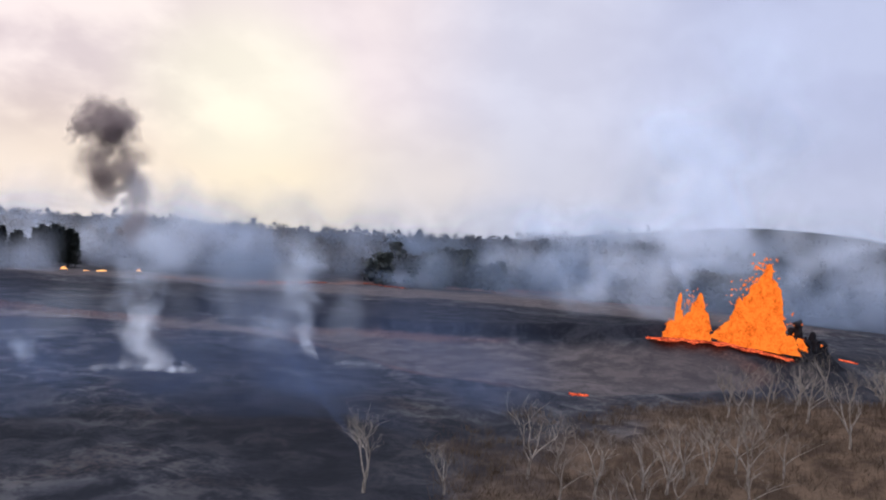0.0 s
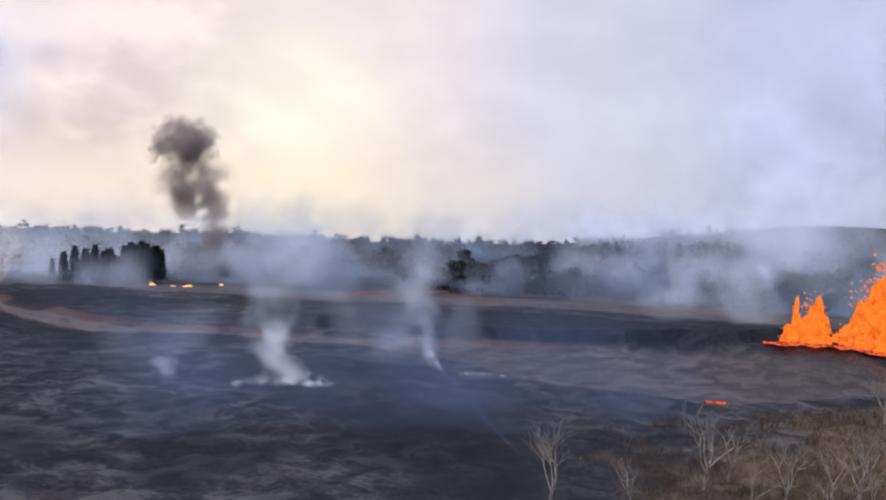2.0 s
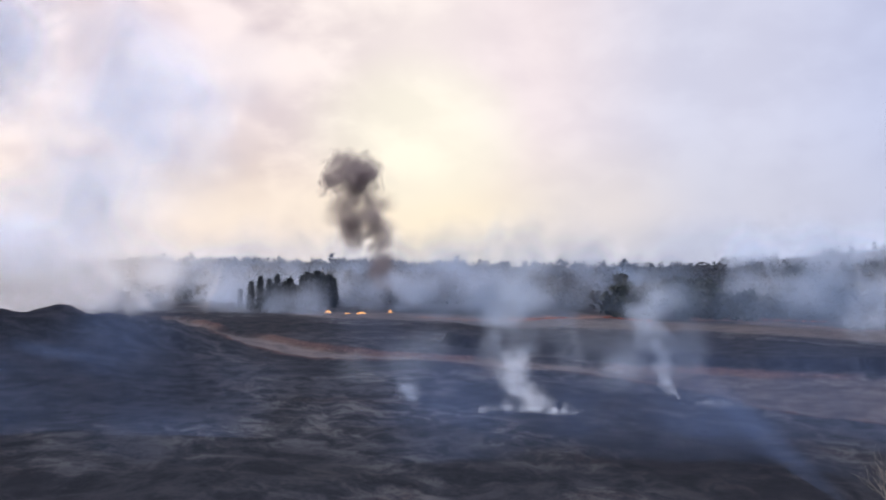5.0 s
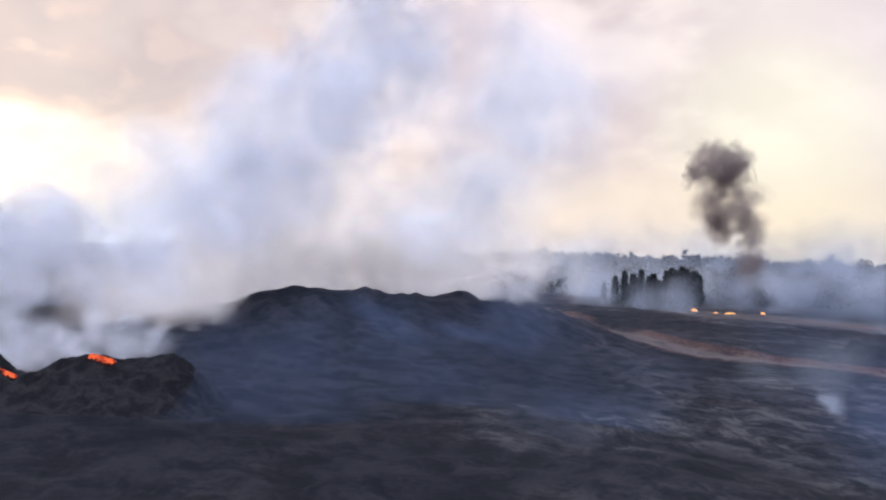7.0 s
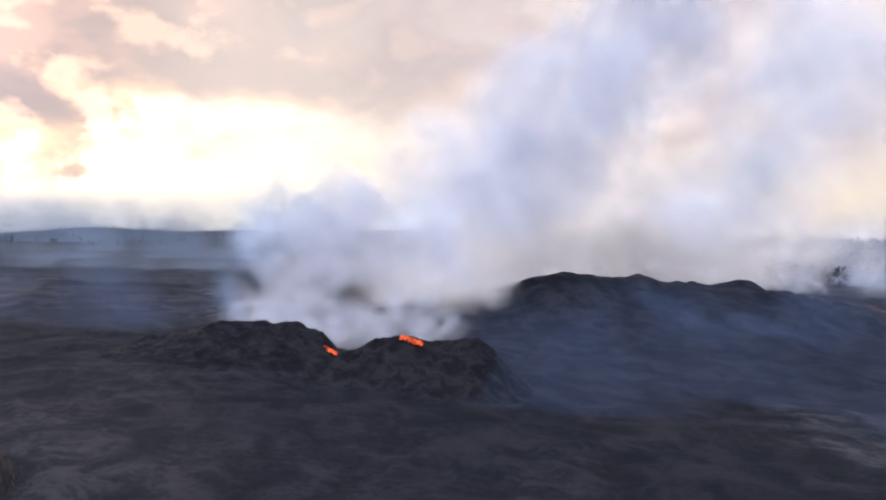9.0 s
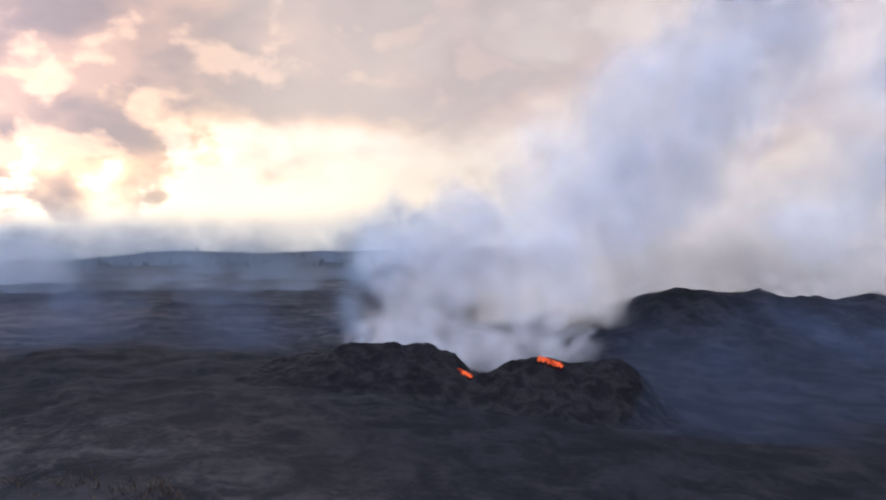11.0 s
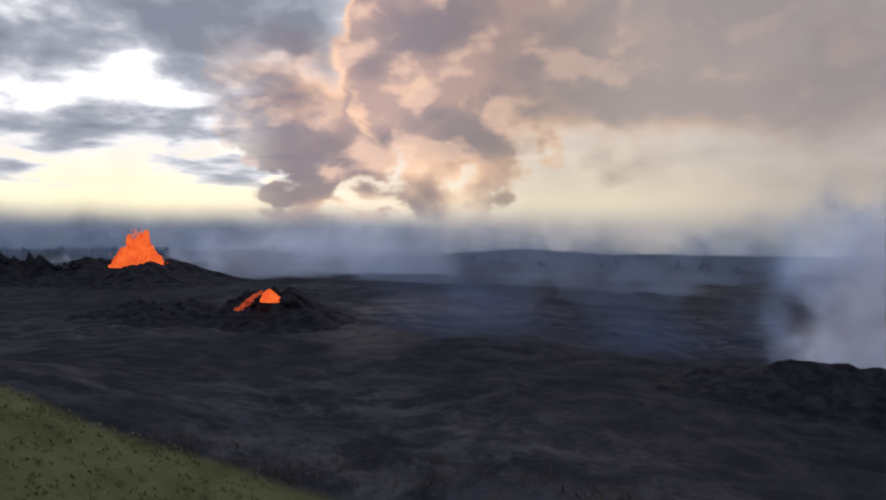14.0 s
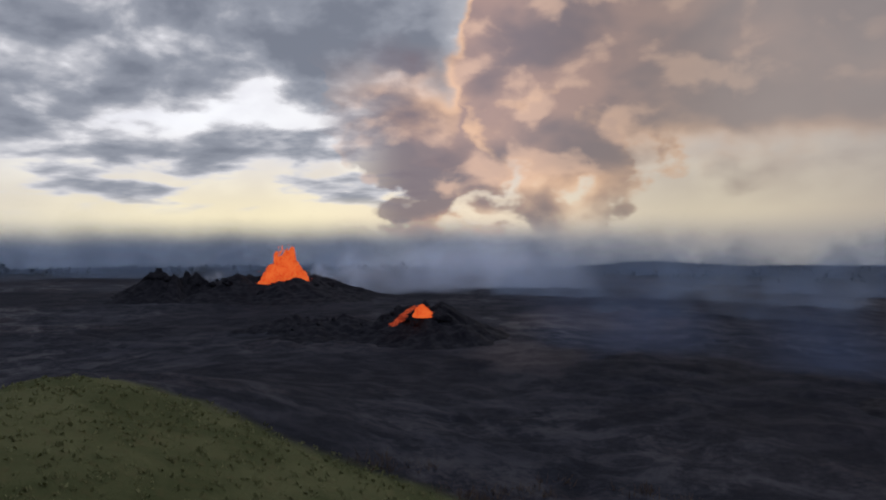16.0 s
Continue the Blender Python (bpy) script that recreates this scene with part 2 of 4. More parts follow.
def land(x, y):
    x, y = np.asarray(x, float), np.asarray(y, float)
    z = np.interp(x, [-5000, -2500, -1200, -700, -420, -300, 0, 150, 600, 5000], [-90, -40, -8, 5, 9, 8, 0, -4, -10, -20]) * np.interp(y, [200, 400], [1, 0.1])
    z = z + np.interp(y, [-5000, -300, 0, 160, 250, 400, 486, 575, 850, 1300, 2000, 5000], [-10, 4, 0, -6.5, -9.5, -14, -19, -25, -27, -27, -52, -165])
    z = z + bump(x, y, -190, 30, 3, 60, 60) + bump(x, y, -72, 100, 2, 22, 18) + bump(x, y, 130, 245, 9, 90, 60)
    d, s = dist_to(x, y, MOUND)
    crown = np.exp(-((d / np.interp(s, [60, 100], [38, 30])) ** 2)) * np.interp(s, [60, 100], [1, 0.85])
    z = z + crown * (11.6 + np.abs(fbm(x + 70, y, 14, 4, 0.6)) * 5.0)
    z = z + bump(x, y, *HILL) + bump(x, y, *GREEN) + bump(x, y, 900, 1600, 84, 520, 300) + bump(x, y, 130, 238, 5, 34, 26)
    far = np.hypot(x + 40, y - 60)
    z = z - np.clip(far - 1900, 0, None) * 0.05
    z = z + fbm(x, y, 60, 3) * 2.0 + np.clip((far - 500) / 2500, 0, 1) * fbm(x, y, 500, 4) * 14
    # lava fields: lobes, ropes and rubble
    rub = np.clip(fbm(x + 40, y, 26, 3) * 2.4 + 0.5, 0, 1)
    z = z + (np.abs(fbm(x, y, 9, 4, 0.55)) * 1.5 + fbm(x, y, 3.2, 2) * 0.5) * (0.35 + 0.65 * rub)
    d, s = dist_to(x, y, CHANNEL)
    w = np.interp(s, *CHANNEL_W)
    z = z - plateau(d, w * 0.8, w * 1.1) * 1.2 + plateau(np.abs(d - w * 1.2), 0, w * 0.35) * 0.9
    d, s = dist_to(x, y, DARK_LOBE)
    w = np.interp(s, *LOBE_W)
    z = z + plateau(d + fbm(x, y, 18, 3) * 6, w * 0.88, w) * 4.5
    return z


def spread(lo, hi, step, far):
    near = np.arange(lo, hi + step, step)
    out, s, at = [], step, 0.0
    while at < far:
        s *= 1.16
        at += s
        out.append(at)
    out = np.array(out)
    return np.concatenate([lo - out[::-1], near, near[-1] + out])


XS, YS = spread(-430, 210, 1.6, 4300), spread(-130, 430, 1.6, 4300)
GX, GY = np.meshgrid(XS, YS, indexing="ij")
GZ = land(GX, GY)


def ground_at(x, y):
    """Height of the ground sheet at a place."""
    i = min(max(int(np.searchsorted(XS, x)) - 1, 0), len(XS) - 2)
    j = min(max(int(np.searchsorted(YS, y)) - 1, 0), len(YS) - 2)
    u, v = (x - XS[i]) / (XS[i + 1] - XS[i]), (y - YS[j]) / (YS[j + 1] - YS[j])
    return float((GZ[i, j] * (1 - u) + GZ[i + 1, j] * u) * (1 - v) + (GZ[i, j + 1] * (1 - u) + GZ[i + 1, j + 1] * u) * v)


# ---------------------------------------------------------------- materials
def material(name):
    m = bpy.data.materials.new(name)
    m.use_nodes = True
    nt = m.node_tree
    nt.nodes.clear()
    k = Net(nt)
    k.out = nt.nodes.new("ShaderNodeOutputMaterial")
    k.pos = nt.nodes.new("ShaderNodeNewGeometry").outputs["Position"]
    k.obj = nt.nodes.new("ShaderNodeTexCoord").outputs["Object"]
    return m, k


def surface(k, colour, rough=0.85, bump_h=None, strength=0.5, dist=0.1, spec=0.3):
    p = k.nt.nodes.new("ShaderNodeBsdfPrincipled")
    if isinstance(colour, tuple):
        p.inputs["Base Color"].default_value = (*colour, 1)
    else:
        k.link(colour, p.inputs["Base Color"])
    k.put(p.inputs["Roughness"], rough)
    p.inputs["Specular IOR Level"].default_value = spec
    if bump_h is not None:
        b = k.nt.nodes.new("ShaderNodeBump")
        b.inputs["Strength"].default_value, b.inputs["Distance"].default_value = strength, dist
        k.link(bump_h, b.inputs["Height"])
        k.link(b.outputs[0], p.inputs["Normal"])
    k.link(p.outputs[0], k.out.inputs[0])
    return p


def attribute(k, name):
    n = k.nt.nodes.new("ShaderNodeAttribute")
    n.attribute_name = name
    return n.outputs["Fac"]


def ground_material():
    m, k = material("lava_ground")
    flat = k.scaled(k.pos, (1, 1, 0.3))
    huge = k.noise(flat, 0.010, 3, 0.5, 0.4)
    big = k.noise(flat, 0.035, 5, 0.55, 0.5)
    mid = k.noise(flat, 0.13, 6, 0.62, 0.6)
    fine = k.noise(flat, 0.9, 7, 0.68)
    grain = k.noise(flat, 4.5, 4, 0.7)
    tone = k.math("ADD", k.math("MULTIPLY", mid, 0.72), k.math("MULTIPLY", fine, 0.28))
    col = k.mix(k.range(tone, 0.38, 0.62), (0.020, 0.021, 0.026), (0.054, 0.054, 0.063))
    pale = k.math("MULTIPLY", k.range(tone, 0.49, 0.60), k.range(big, 0.41, 0.56))
    col = k.mix(k.math("MULTIPLY", pale, 0.62), col, (0.118, 0.112, 0.108))
    rust = k.math("MULTIPLY", k.range(big, 0.52, 0.66), k.range(fine, 0.42, 0.62))
    col = k.mix(k.math("MULTIPLY", rust, 0.5), col, (0.085, 0.060, 0.052))
    col = k.mix(k.math("MULTIPLY", k.range(huge, 0.44, 0.58), 0.75), col, (0.016, 0.016, 0.020))
    chan = k.mix(k.range(tone, 0.38, 0.62), (0.082, 0.070, 0.070), (0.142, 0.114, 0.106))
    col = k.mix(attribute(k, "flow"), col, chan)
    scorch = k.mix(k.range(fine, 0.4, 0.65), (0.11, 0.060, 0.048), (0.24, 0.135, 0.105))
    col = k.mix(attribute(k, "scorch"), col, scorch)
    dark = k.mix(k.range(tone, 0.4, 0.65), (0.013, 0.014, 0.019), (0.034, 0.034, 0.042))
    col = k.mix(attribute(k, "dark"), col, dark)
    brush = k.mix(k.range(tone, 0.38, 0.62), (0.058, 0.038, 0.026), (0.135, 0.090, 0.060))
    col = k.mix(attribute(k, "brush"), col, brush)
    grass = k.mix(k.range(mid, 0.35, 0.65), (0.070, 0.077, 0.030), (0.115, 0.116, 0.050))
    grass = k.mix(k.math("MULTIPLY", k.range(fine, 0.5, 0.7), 0.6), grass, (0.11, 0.090, 0.040))
    col = k.mix(attribute(k, "green"), col, grass)
    wood = k.mix(k.range(tone, 0.4, 0.6), (0.011, 0.014, 0.016), (0.028, 0.030, 0.031))
    col = k.mix(attribute(k, "wooded"), col, wood)
    height = k.math("ADD", fine, k.math("MULTIPLY", grain, 0.25))
    surface(k, col, 0.95, height, 0.9, 0.5, 0.04)
    return m


def smoke_material(name, colour, alpha, scale=0.03):
    m, k = material(name)
    wisps = k.math("ADD", k.math("MULTIPLY", k.noise(k.pos, scale, 2, 0.55, 0.3), 0.6), k.math("MULTIPLY", k.noise(k.pos, scale * 3.2, 1, 0.5), 0.4))
    torn = k.math("SUBTRACT", k.math("MULTIPLY", attribute(k, "soft"), 1.2), k.range(wisps, 0.32, 0.66, 0.30, 0.0, False))
    a = k.math("MULTIPLY", k.range(torn, -0.02, 1.0), min(0.90 / (1 + 6 * max(colour)), alpha * 1.25), True)
    # smoke scatters the light from above alike, whichever way a wisp is turned
    dif, tra, clear = (k.nt.nodes.new(n) for n in ("ShaderNodeBsdfDiffuse", "ShaderNodeBsdfTranslucent", "ShaderNodeBsdfTransparent"))
    for n, way in ((dif, 1.0), (tra, -1.0)):
        n.inputs[0].default_value = (*colour, 1)
        k.link(k.xyz(0.0, 0.0, way), n.inputs["Normal"])
    body, whole = k.nt.nodes.new("ShaderNodeAddShader"), k.nt.nodes.new("ShaderNodeMixShader")
    k.link(dif.outputs[0], body.inputs[0]), k.link(tra.outputs[0], body.inputs[1])
    k.link(a, whole.inputs[0]), k.link(clear.outputs[0], whole.inputs[1]), k.link(body.outputs[0], whole.inputs[2])
    k.link(whole.outputs[0], k.out.inputs[0])
    return m


def lava_material(name, hot, cool, power, scale, crust=0.0):
    m, k = material(name)
    n1, n2 = k.noise(k.obj, scale, 6, 0.65, 0.8), k.noise(k.obj, scale * 4, 4, 0.6)
    f = k.math("ADD", k.math("MULTIPLY", n1, 0.65), k.math("MULTIPLY", n2, 0.35))
    e = k.nt.nodes.new("ShaderNodeEmission")
    k.link(k.mix(k.range(f, 0.36, 0.62), cool, hot), e.inputs[0])
    k.put(e.inputs[1], k.range(f, 0.34 + crust, 0.52 + crust, power * (0.2 if crust else 0.6), power))
    k.link(e.outputs[0], k.out.inputs[0])
    return m


def rock_material(name, a, b, scale=0.5):
    m, k = material(name)
    f = k.noise(k.pos, scale, 7, 0.65, 0.4)
    surface(k, k.mix(k.range(f, 0.38, 0.66), a, b), 0.95, f, 0.8, 0.5, 0.04)
    return m


def wood_material(name, a, b, scale=3.0):
    m, k = material(name)
    f = k.noise(k.scaled(k.obj, (1, 1, 0.25)), scale, 5, 0.6)
    info = k.nt.nodes.new("ShaderNodeObjectInfo").outputs["Random"]
    col = k.mix(k.range(f, 0.35, 0.65), a, b)
    col = k.mix(k.math("MULTIPLY", info, 0.5), col, a)
    surface(k, col, 0.85, f, 0.5, 0.05, 0.2)
    return m


def leaf_material(name, a, b):
    m, k = material(name)
    isl = k.nt.nodes.new("ShaderNodeNewGeometry").outputs["Random Per Island"]
    f = k.noise(k.pos, 0.25, 3, 0.6)
    col = k.mix(k.math("ADD", k.math("MULTIPLY", isl, 0.6), k.math("MULTIPLY", f, 0.4)), a, b)
    surface(k, col, 0.8, None, spec=0.2)
    return m


M_GROUND = ground_material()
M_ROCK = rock_material("spatter_rock", (0.013, 0.013, 0.016), (0.030, 0.029, 0.032), 0.35)
M_FOUNTAIN = lava_material("fountain_lava", (1.0, 0.235, 0.03), (0.95, 0.15, 0.015), 1.15, 0.4)
M_FAR_FOUNTAIN = lava_material("far_fountain_lava", (1.0, 0.17, 0.035), (0.9, 0.10, 0.02), 2.2, 0.35)
M_LAVA = lava_material("flowing_lava", (1.0, 0.17, 0.06), (0.55, 0.05, 0.03), 1.15, 0.5, 0.03)
M_EMBER = lava_material("dull_embers", (1.0, 0.20, 0.10), (0.20, 0.06, 0.045), 0.55, 0.25, 0.10)
M_FIRE = lava_material("wildfire", (1.0, 0.62, 0.24), (1.0, 0.32, 0.07), 1.9, 0.5)
M_BARK = wood_material("bleached_bark", (0.16, 0.13, 0.108), (0.40, 0.345, 0.29))
M_TWIG = leaf_material("dry_brush", (0.048, 0.031, 0.021), (0.13, 0.088, 0.058))
M_LEAF = leaf_material("dark_foliage", (0.017, 0.021, 0.020), (0.042, 0.047, 0.039))
M_WOODS = leaf_material("brown_foliage", (0.016, 0.014, 0.013), (0.052, 0.041, 0.035))
M_TRUNK = wood_material("dark_bark", (0.02, 0.018, 0.016), (0.05, 0.042, 0.036))
M_GRASS = leaf_material("green_scrub", (0.125, 0.132, 0.048), (0.20, 0.195, 0.085))


# ---------------------------------------------------------------- the ground sheet
def build_ground():
    X, Y, Z = GX, GY, GZ
    nx, ny = X.shape
    idx = np.arange(nx * ny).reshape(nx, ny)
    faces = np.stack([idx[:-1, :-1], idx[1:, :-1], idx[1:, 1:], idx[:-1, 1:]], -1).reshape(-1, 4)
    me = bpy.data.meshes.new("ground")
    me.vertices.add(nx * ny)
    me.vertices.foreach_set("co", np.stack([X, Y, Z], -1).reshape(-1).astype(np.float32))
    me.loops.add(faces.size)
    me.loops.foreach_set("vertex_index", faces.reshape(-1).astype(np.int32))
    me.polygons.add(len(faces))
    me.polygons.foreach_set("loop_start", np.arange(0, faces.size, 4, dtype=np.int32))
    me.polygons.foreach_set("use_smooth", np.ones(len(faces), dtype=bool))
    me.update(calc_edges=True)
    ragged = fbm(X, Y, 18, 4) * 9
    d, s = dist_to(X, Y, CHANNEL)
    w = np.interp(s, *CHANNEL_W)
    masks = {"flow": plateau(d + ragged * 0.35, w * 0.8, w * 1.1) * np.interp(s, [240, 310], [1, 0.55])}
    df, _ = dist_to(X, Y, [(-150, 470), (-80, 480), (-10, 490), (70, 500), (150, 480), (215, 430)])
    masks["flow"] = np.maximum(masks["flow"], 0.75 * plateau(df + ragged * 1.6, 38, 66))
    tan = plateau(np.hypot((X + 332) / 46, (Y - 10) / 30) + ragged * 0.05, 0.5, 1.15) + plateau(np.hypot((X + 268) / 30, (Y + 20) / 14) + ragged * 0.06, 0.4, 1.15)
    masks["flow"] = np.maximum(masks["flow"], np.maximum(0.5 * np.clip(tan, 0, 1), 0.13 * plateau(np.hypot((X + 172) / 52, (Y - 18) / 26) + ragged * 0.07, 0.3, 1.2)))
    scorch = plateau(np.abs(d - w) + ragged * 0.4, 1, 5) * np.clip(fbm(X, Y, 40, 3) * 3 + 0.3, 0, 1) * 0.5
    for line, wid in (([(-110, 470), (-61, 490), (-29, 560), (17, 600)], 11), ([(70, 600), (129, 560), (198, 540), (240, 500)], 12)):
        dd, _ = dist_to(X, Y, line)
        scorch = np.maximum(scorch, plateau(dd + ragged * 0.5, wid * 0.6, wid * 1.3))
    masks["scorch"] = scorch
    d2, s2 = dist_to(X, Y, DARK_LOBE)
    wl = np.interp(s2, *LOBE_W)
    dark = plateau(d2 + ragged * 0.5, wl * 0.95, wl * 1.08)
    dr, _ = dist_to(X, Y, [(-214, 28), (-187, 58), (-156, 91)])
    dark = np.maximum(dark, 0.75 * plateau(dr + ragged * 0.6, 14, 30))
    dark = np.maximum(dark, plateau(np.hypot((X + 198) / 100, (Y - 162) / 90) + ragged * 0.02, 0.75, 1.1))
    west = plateau(np.hypot((X + 300) / 170, (Y - 20) / 190) + ragged * 0.03, 0.6, 1.1) * plateau(-np.hypot((X + 292) / 46, (Y + 22) / 34) - ragged * 0.03, -1.3, -0.8)
    dark = np.maximum(dark, 0.55 * west)
    dark = np.maximum(dark, 0.5 * plateau(np.hypot((X + 190) / 150, (Y - 25) / 120) + ragged * 0.025, 0.65, 1.1))
    dark = np.maximum(dark, plateau(np.hypot((X + 160) / 48, (Y - 112) / 42) + ragged * 0.03, 0.6, 1.15))
    dark = np.maximum(dark, 0.5 * plateau(np.hypot((X + 212) / 70, (Y + 30) / 38) + ragged * 0.04, 0.6, 1.15))
    masks["dark"] = np.clip(dark * (1 - masks["flow"]), 0, 1)
    hill = bump(X, Y, HILL[0] - 12, HILL[1] - 15, 1, 90, 62)
    masks["brush"] = plateau(1 - hill + ragged * 0.025, 0.45, 0.66)
    masks["green"] = plateau(np.hypot((X - GREEN[0]) / 20.3, (Y - GREEN[1]) / 55.3) + ragged * 0.012, 0.94, 1.04)
    out = np.hypot(X + 40, Y - 60)
    masks["wooded"] = plateau(-out + ragged * 12, -900, -620)
    for name, v in masks.items():
        me.attributes.new(name, "FLOAT", "POINT").data.foreach_set("value", v.reshape(-1).astype(np.float32))
    me.materials.append(M_GROUND)
    return tagged(new("ground", me), "dark cooled lava field with grey-brown flow channels", "ground", kind="structure")


build_ground()


# ---------------------------------------------------------------- helpers for things
def mesh_of(name, verts, faces, mat, smooth=False):
    me = bpy.data.meshes.new(name)
    me.from_pydata([tuple(map(float, v)) for v in verts], [], faces)
    me.materials.append(mat)
    if smooth:
        me.polygons.foreach_set("use_smooth", np.ones(len(me.polygons), dtype=bool))
    me.update()
    return me


def part(name, me, parent, label=""):
    ob = new(name, me)
    ob.parent = parent
    return tagged(ob, label) if label else ob


# ---------------------------------------------------------------- spatter cones and ramparts
def cone_mesh(name, rim_at, seed, rings=34, spokes=120, inner=0.35, sharp=1.5, rough=0.9):
    """A rugged cone: rim_at(angle) gives outer radius, rim radius and rim height there."""
    verts, faces = [], []
    for i in range(rings + 1):
        t = i / rings
        for j in range(spokes):
            a = 2 * math.pi * j / spokes
            r_out, r_rim, h = rim_at(a)
            if t < 0.72:
                q = t / 0.72
                r, z = r_out + (r_rim - r_out) * q, h * q**sharp
            else:
                q = (t - 0.72) / 0.28
                r, z = r_rim * (1 - q * 0.98), h * (1 - (1 - inner) * min(1, q * 1.7))
            x, y = r * math.cos(a), r * math.sin(a)
            p = Vector((x * 0.16 + seed, y * 0.16, z * 0.2))
            up = noise.fractal(p, 1.0, 2.0, 4) * rough * min(1, t * 3) + noise.fractal(p * 3.1, 1.0, 2.0, 3) * rough * 0.5 * min(1, t * 3)
            verts.append((x + up * 0.3, y - up * 0.3, z + up))
    for i in range(rings):
        for j in range(spokes):
            k = (j + 1) % spokes
            faces.append((i * spokes + j, i * spokes + k, (i + 1) * spokes + k, (i + 1) * spokes + j))
    faces.append(tuple(rings * spokes + j for j in range(spokes)))
    return mesh_of(name, verts, faces, M_ROCK)


BLOCKS = {}


def block_mesh(i):
    """One of a few lumpy clinker blocks."""
    if i not in BLOCKS:
        bm = bmesh.new()
        bmesh.ops.create_icosphere(bm, subdivisions=2, radius=1)
        for v in bm.verts:
            v.co *= 1 + 0.5 * noise.noise(v.co * 1.6 + Vector((i * 7.0, 0, 0))) + 0.25 * noise.noise(v.co * 4 + Vector((0, i * 5.0, 0)))
        me = bpy.data.meshes.new("spatter_block")
        bm.to_mesh(me)
        bm.free()
        me.materials.append(M_ROCK)
        BLOCKS[i] = me
    return BLOCKS[i]


def dip(a, at, width):
    d = (a - radians(at) + math.pi) % (2 * math.pi) - math.pi
    return math.exp(-((d / radians(width)) ** 2))


def spatter_cone(name, label, x, y, r_out, r_rim, h, notch, seed, ry=1.0, turn=0.0, wob=0.2, sharp=1.5, inner=0.35):
    def rim_at(a):
        w = 1 + wob * noise.fractal(Vector((math.cos(a) * 1.5 + seed, math.sin(a) * 1.5, seed)), 1, 2, 3)
        hh = h * w
        for at, width, depth in notch:
            hh *= 1 - depth * dip(a, at, width)
        return r_out * w, r_rim * (0.9 + 0.1 * w), hh
    ob = new(name, None)
    ob.empty_display_size = 1
    z = min(ground_at(x + dx, y + dy) for dx in (-r_out * 0.7, 0, r_out * 0.7) for dy in (-r_out * 0.7 * ry, 0, r_out * 0.7 * ry))
    ob.matrix_world = pose(x, y, z - 0.6, 0, 0, turn)
    tagged(ob, label, "volcanic cone")
    rng = random.Random(seed)
    for i in range(14):
        a = rng.uniform(0, 2 * math.pi)
        ro, rr, hh = rim_at(a)
        q = rng.uniform(0.0, 0.35)
        r, size = rr + (ro - rr) * q, h * rng.uniform(0.07, 0.16)
        block = part("spatter_block", block_mesh(rng.randrange(4)), ob)
        block.matrix_basis = pose(math.cos(a) * r, math.sin(a) * r * ry, hh * (1 - q) ** sharp + size * 0.1, rng.uniform(0, 360), rng.uniform(0, 360), 0) @ Matrix.Scale(size, 4)
    body = part("cone_wall", cone_mesh("cone_wall", rim_at, seed, sharp=sharp, inner=inner), ob)
    body.scale = (1, ry, 1)
    return ob


def as_mesh(name, bm, mat):
    me = bpy.data.meshes.new(name)
    bm.to_mesh(me)
    bm.free()
    me.materials.append(mat)
    return me


def lava_jets(ob, mat, r, h, seed, spikes=5, lean=0.0, drops=220, blunt=1.0, names=("jet", "spray"), thick=1.0, shape=None):
    """Flung lava: overlapping ragged tongues and a spray of clots, as parts of ob."""
    rng = random.Random(seed)
    tongues = [(0, 0, h * blunt, r * (0.55 if blunt == 1 else 0.28))] + [(rng.uniform(-0.75, 0.75) * r, rng.uniform(-0.4, 0.4) * r, 0, 0) for _ in range(spikes)]
    if shape:
        tongues = [(x * r, rng.uniform(-0.3, 0.3) * r, hh * h, rr * r) for x, hh, rr in shape]
    for n, (x, y, hh, rr) in enumerate(tongues):
        bm = bmesh.new()
        if n and not shape:
            hh = h * (1 - 0.8 * (abs(x) / r) ** 1.8) * rng.uniform(0.68, 1.0)
            rr = r * rng.uniform(0.24, 0.40) * thick
        rings, spokes = 18, 16
        grid = []
        for i in range(rings + 1):
            t = i / rings
            line = []
            for j in range(spokes):
                a = 2 * math.pi * j / spokes
                wide = rr * (1 - t) ** (0.32 if shape else 0.5) * (1 + (0.1 if shape else 0.25) * math.sin(7 * t + seed + n)) + 0.03 * r
                jag = 1 + 0.45 * noise.noise(Vector((math.cos(a) * 1.7 + seed, math.sin(a) * 1.7 + n * 3, t * 7)))
                jag += 0.18 * noise.noise(Vector((math.cos(a) * 5 + seed, math.sin(a) * 5 + n * 3, t * 19)))
                line.append(bm.verts.new((x * (1 - (0.12 if shape else 0.35) * t) + lean * t * h + math.cos(a) * wide * jag, y + math.sin(a) * wide * jag, hh * t)))
            grid.append(line)
        for i in range(rings):
            for j in range(spokes):
                k = (j + 1) % spokes
                bm.faces.new((grid[i][j], grid[i][k], grid[i + 1][k], grid[i + 1][j]))
        bm.faces.new(grid[-1])
        part(names[0], as_mesh(names[0], bm, mat), ob)
    bm = bmesh.new()
    for _ in range(drops):
        t = rng.random() ** 0.7
        wide = r * (1.12 - 0.85 * t)
        x, y = rng.gauss(0, 0.5) * wide, rng.gauss(0, 0.35) * wide
        z = h * t * rng.uniform(0.7, 1.12)
        q = r * rng.uniform(0.010, 0.034)
        m = pose(x + lean * z, y, z, rng.uniform(0, 360), rng.uniform(0, 360), 0) @ Matrix.Diagonal((q, q * rng.uniform(0.6, 1.2), q * rng.uniform(1, 2.2), 1))
        bmesh.ops.create_icosphere(bm, subdivisions=1, radius=1, matrix=m)
    tagged(part(names[1], as_mesh(names[1], bm, mat), ob), kind="stuff")


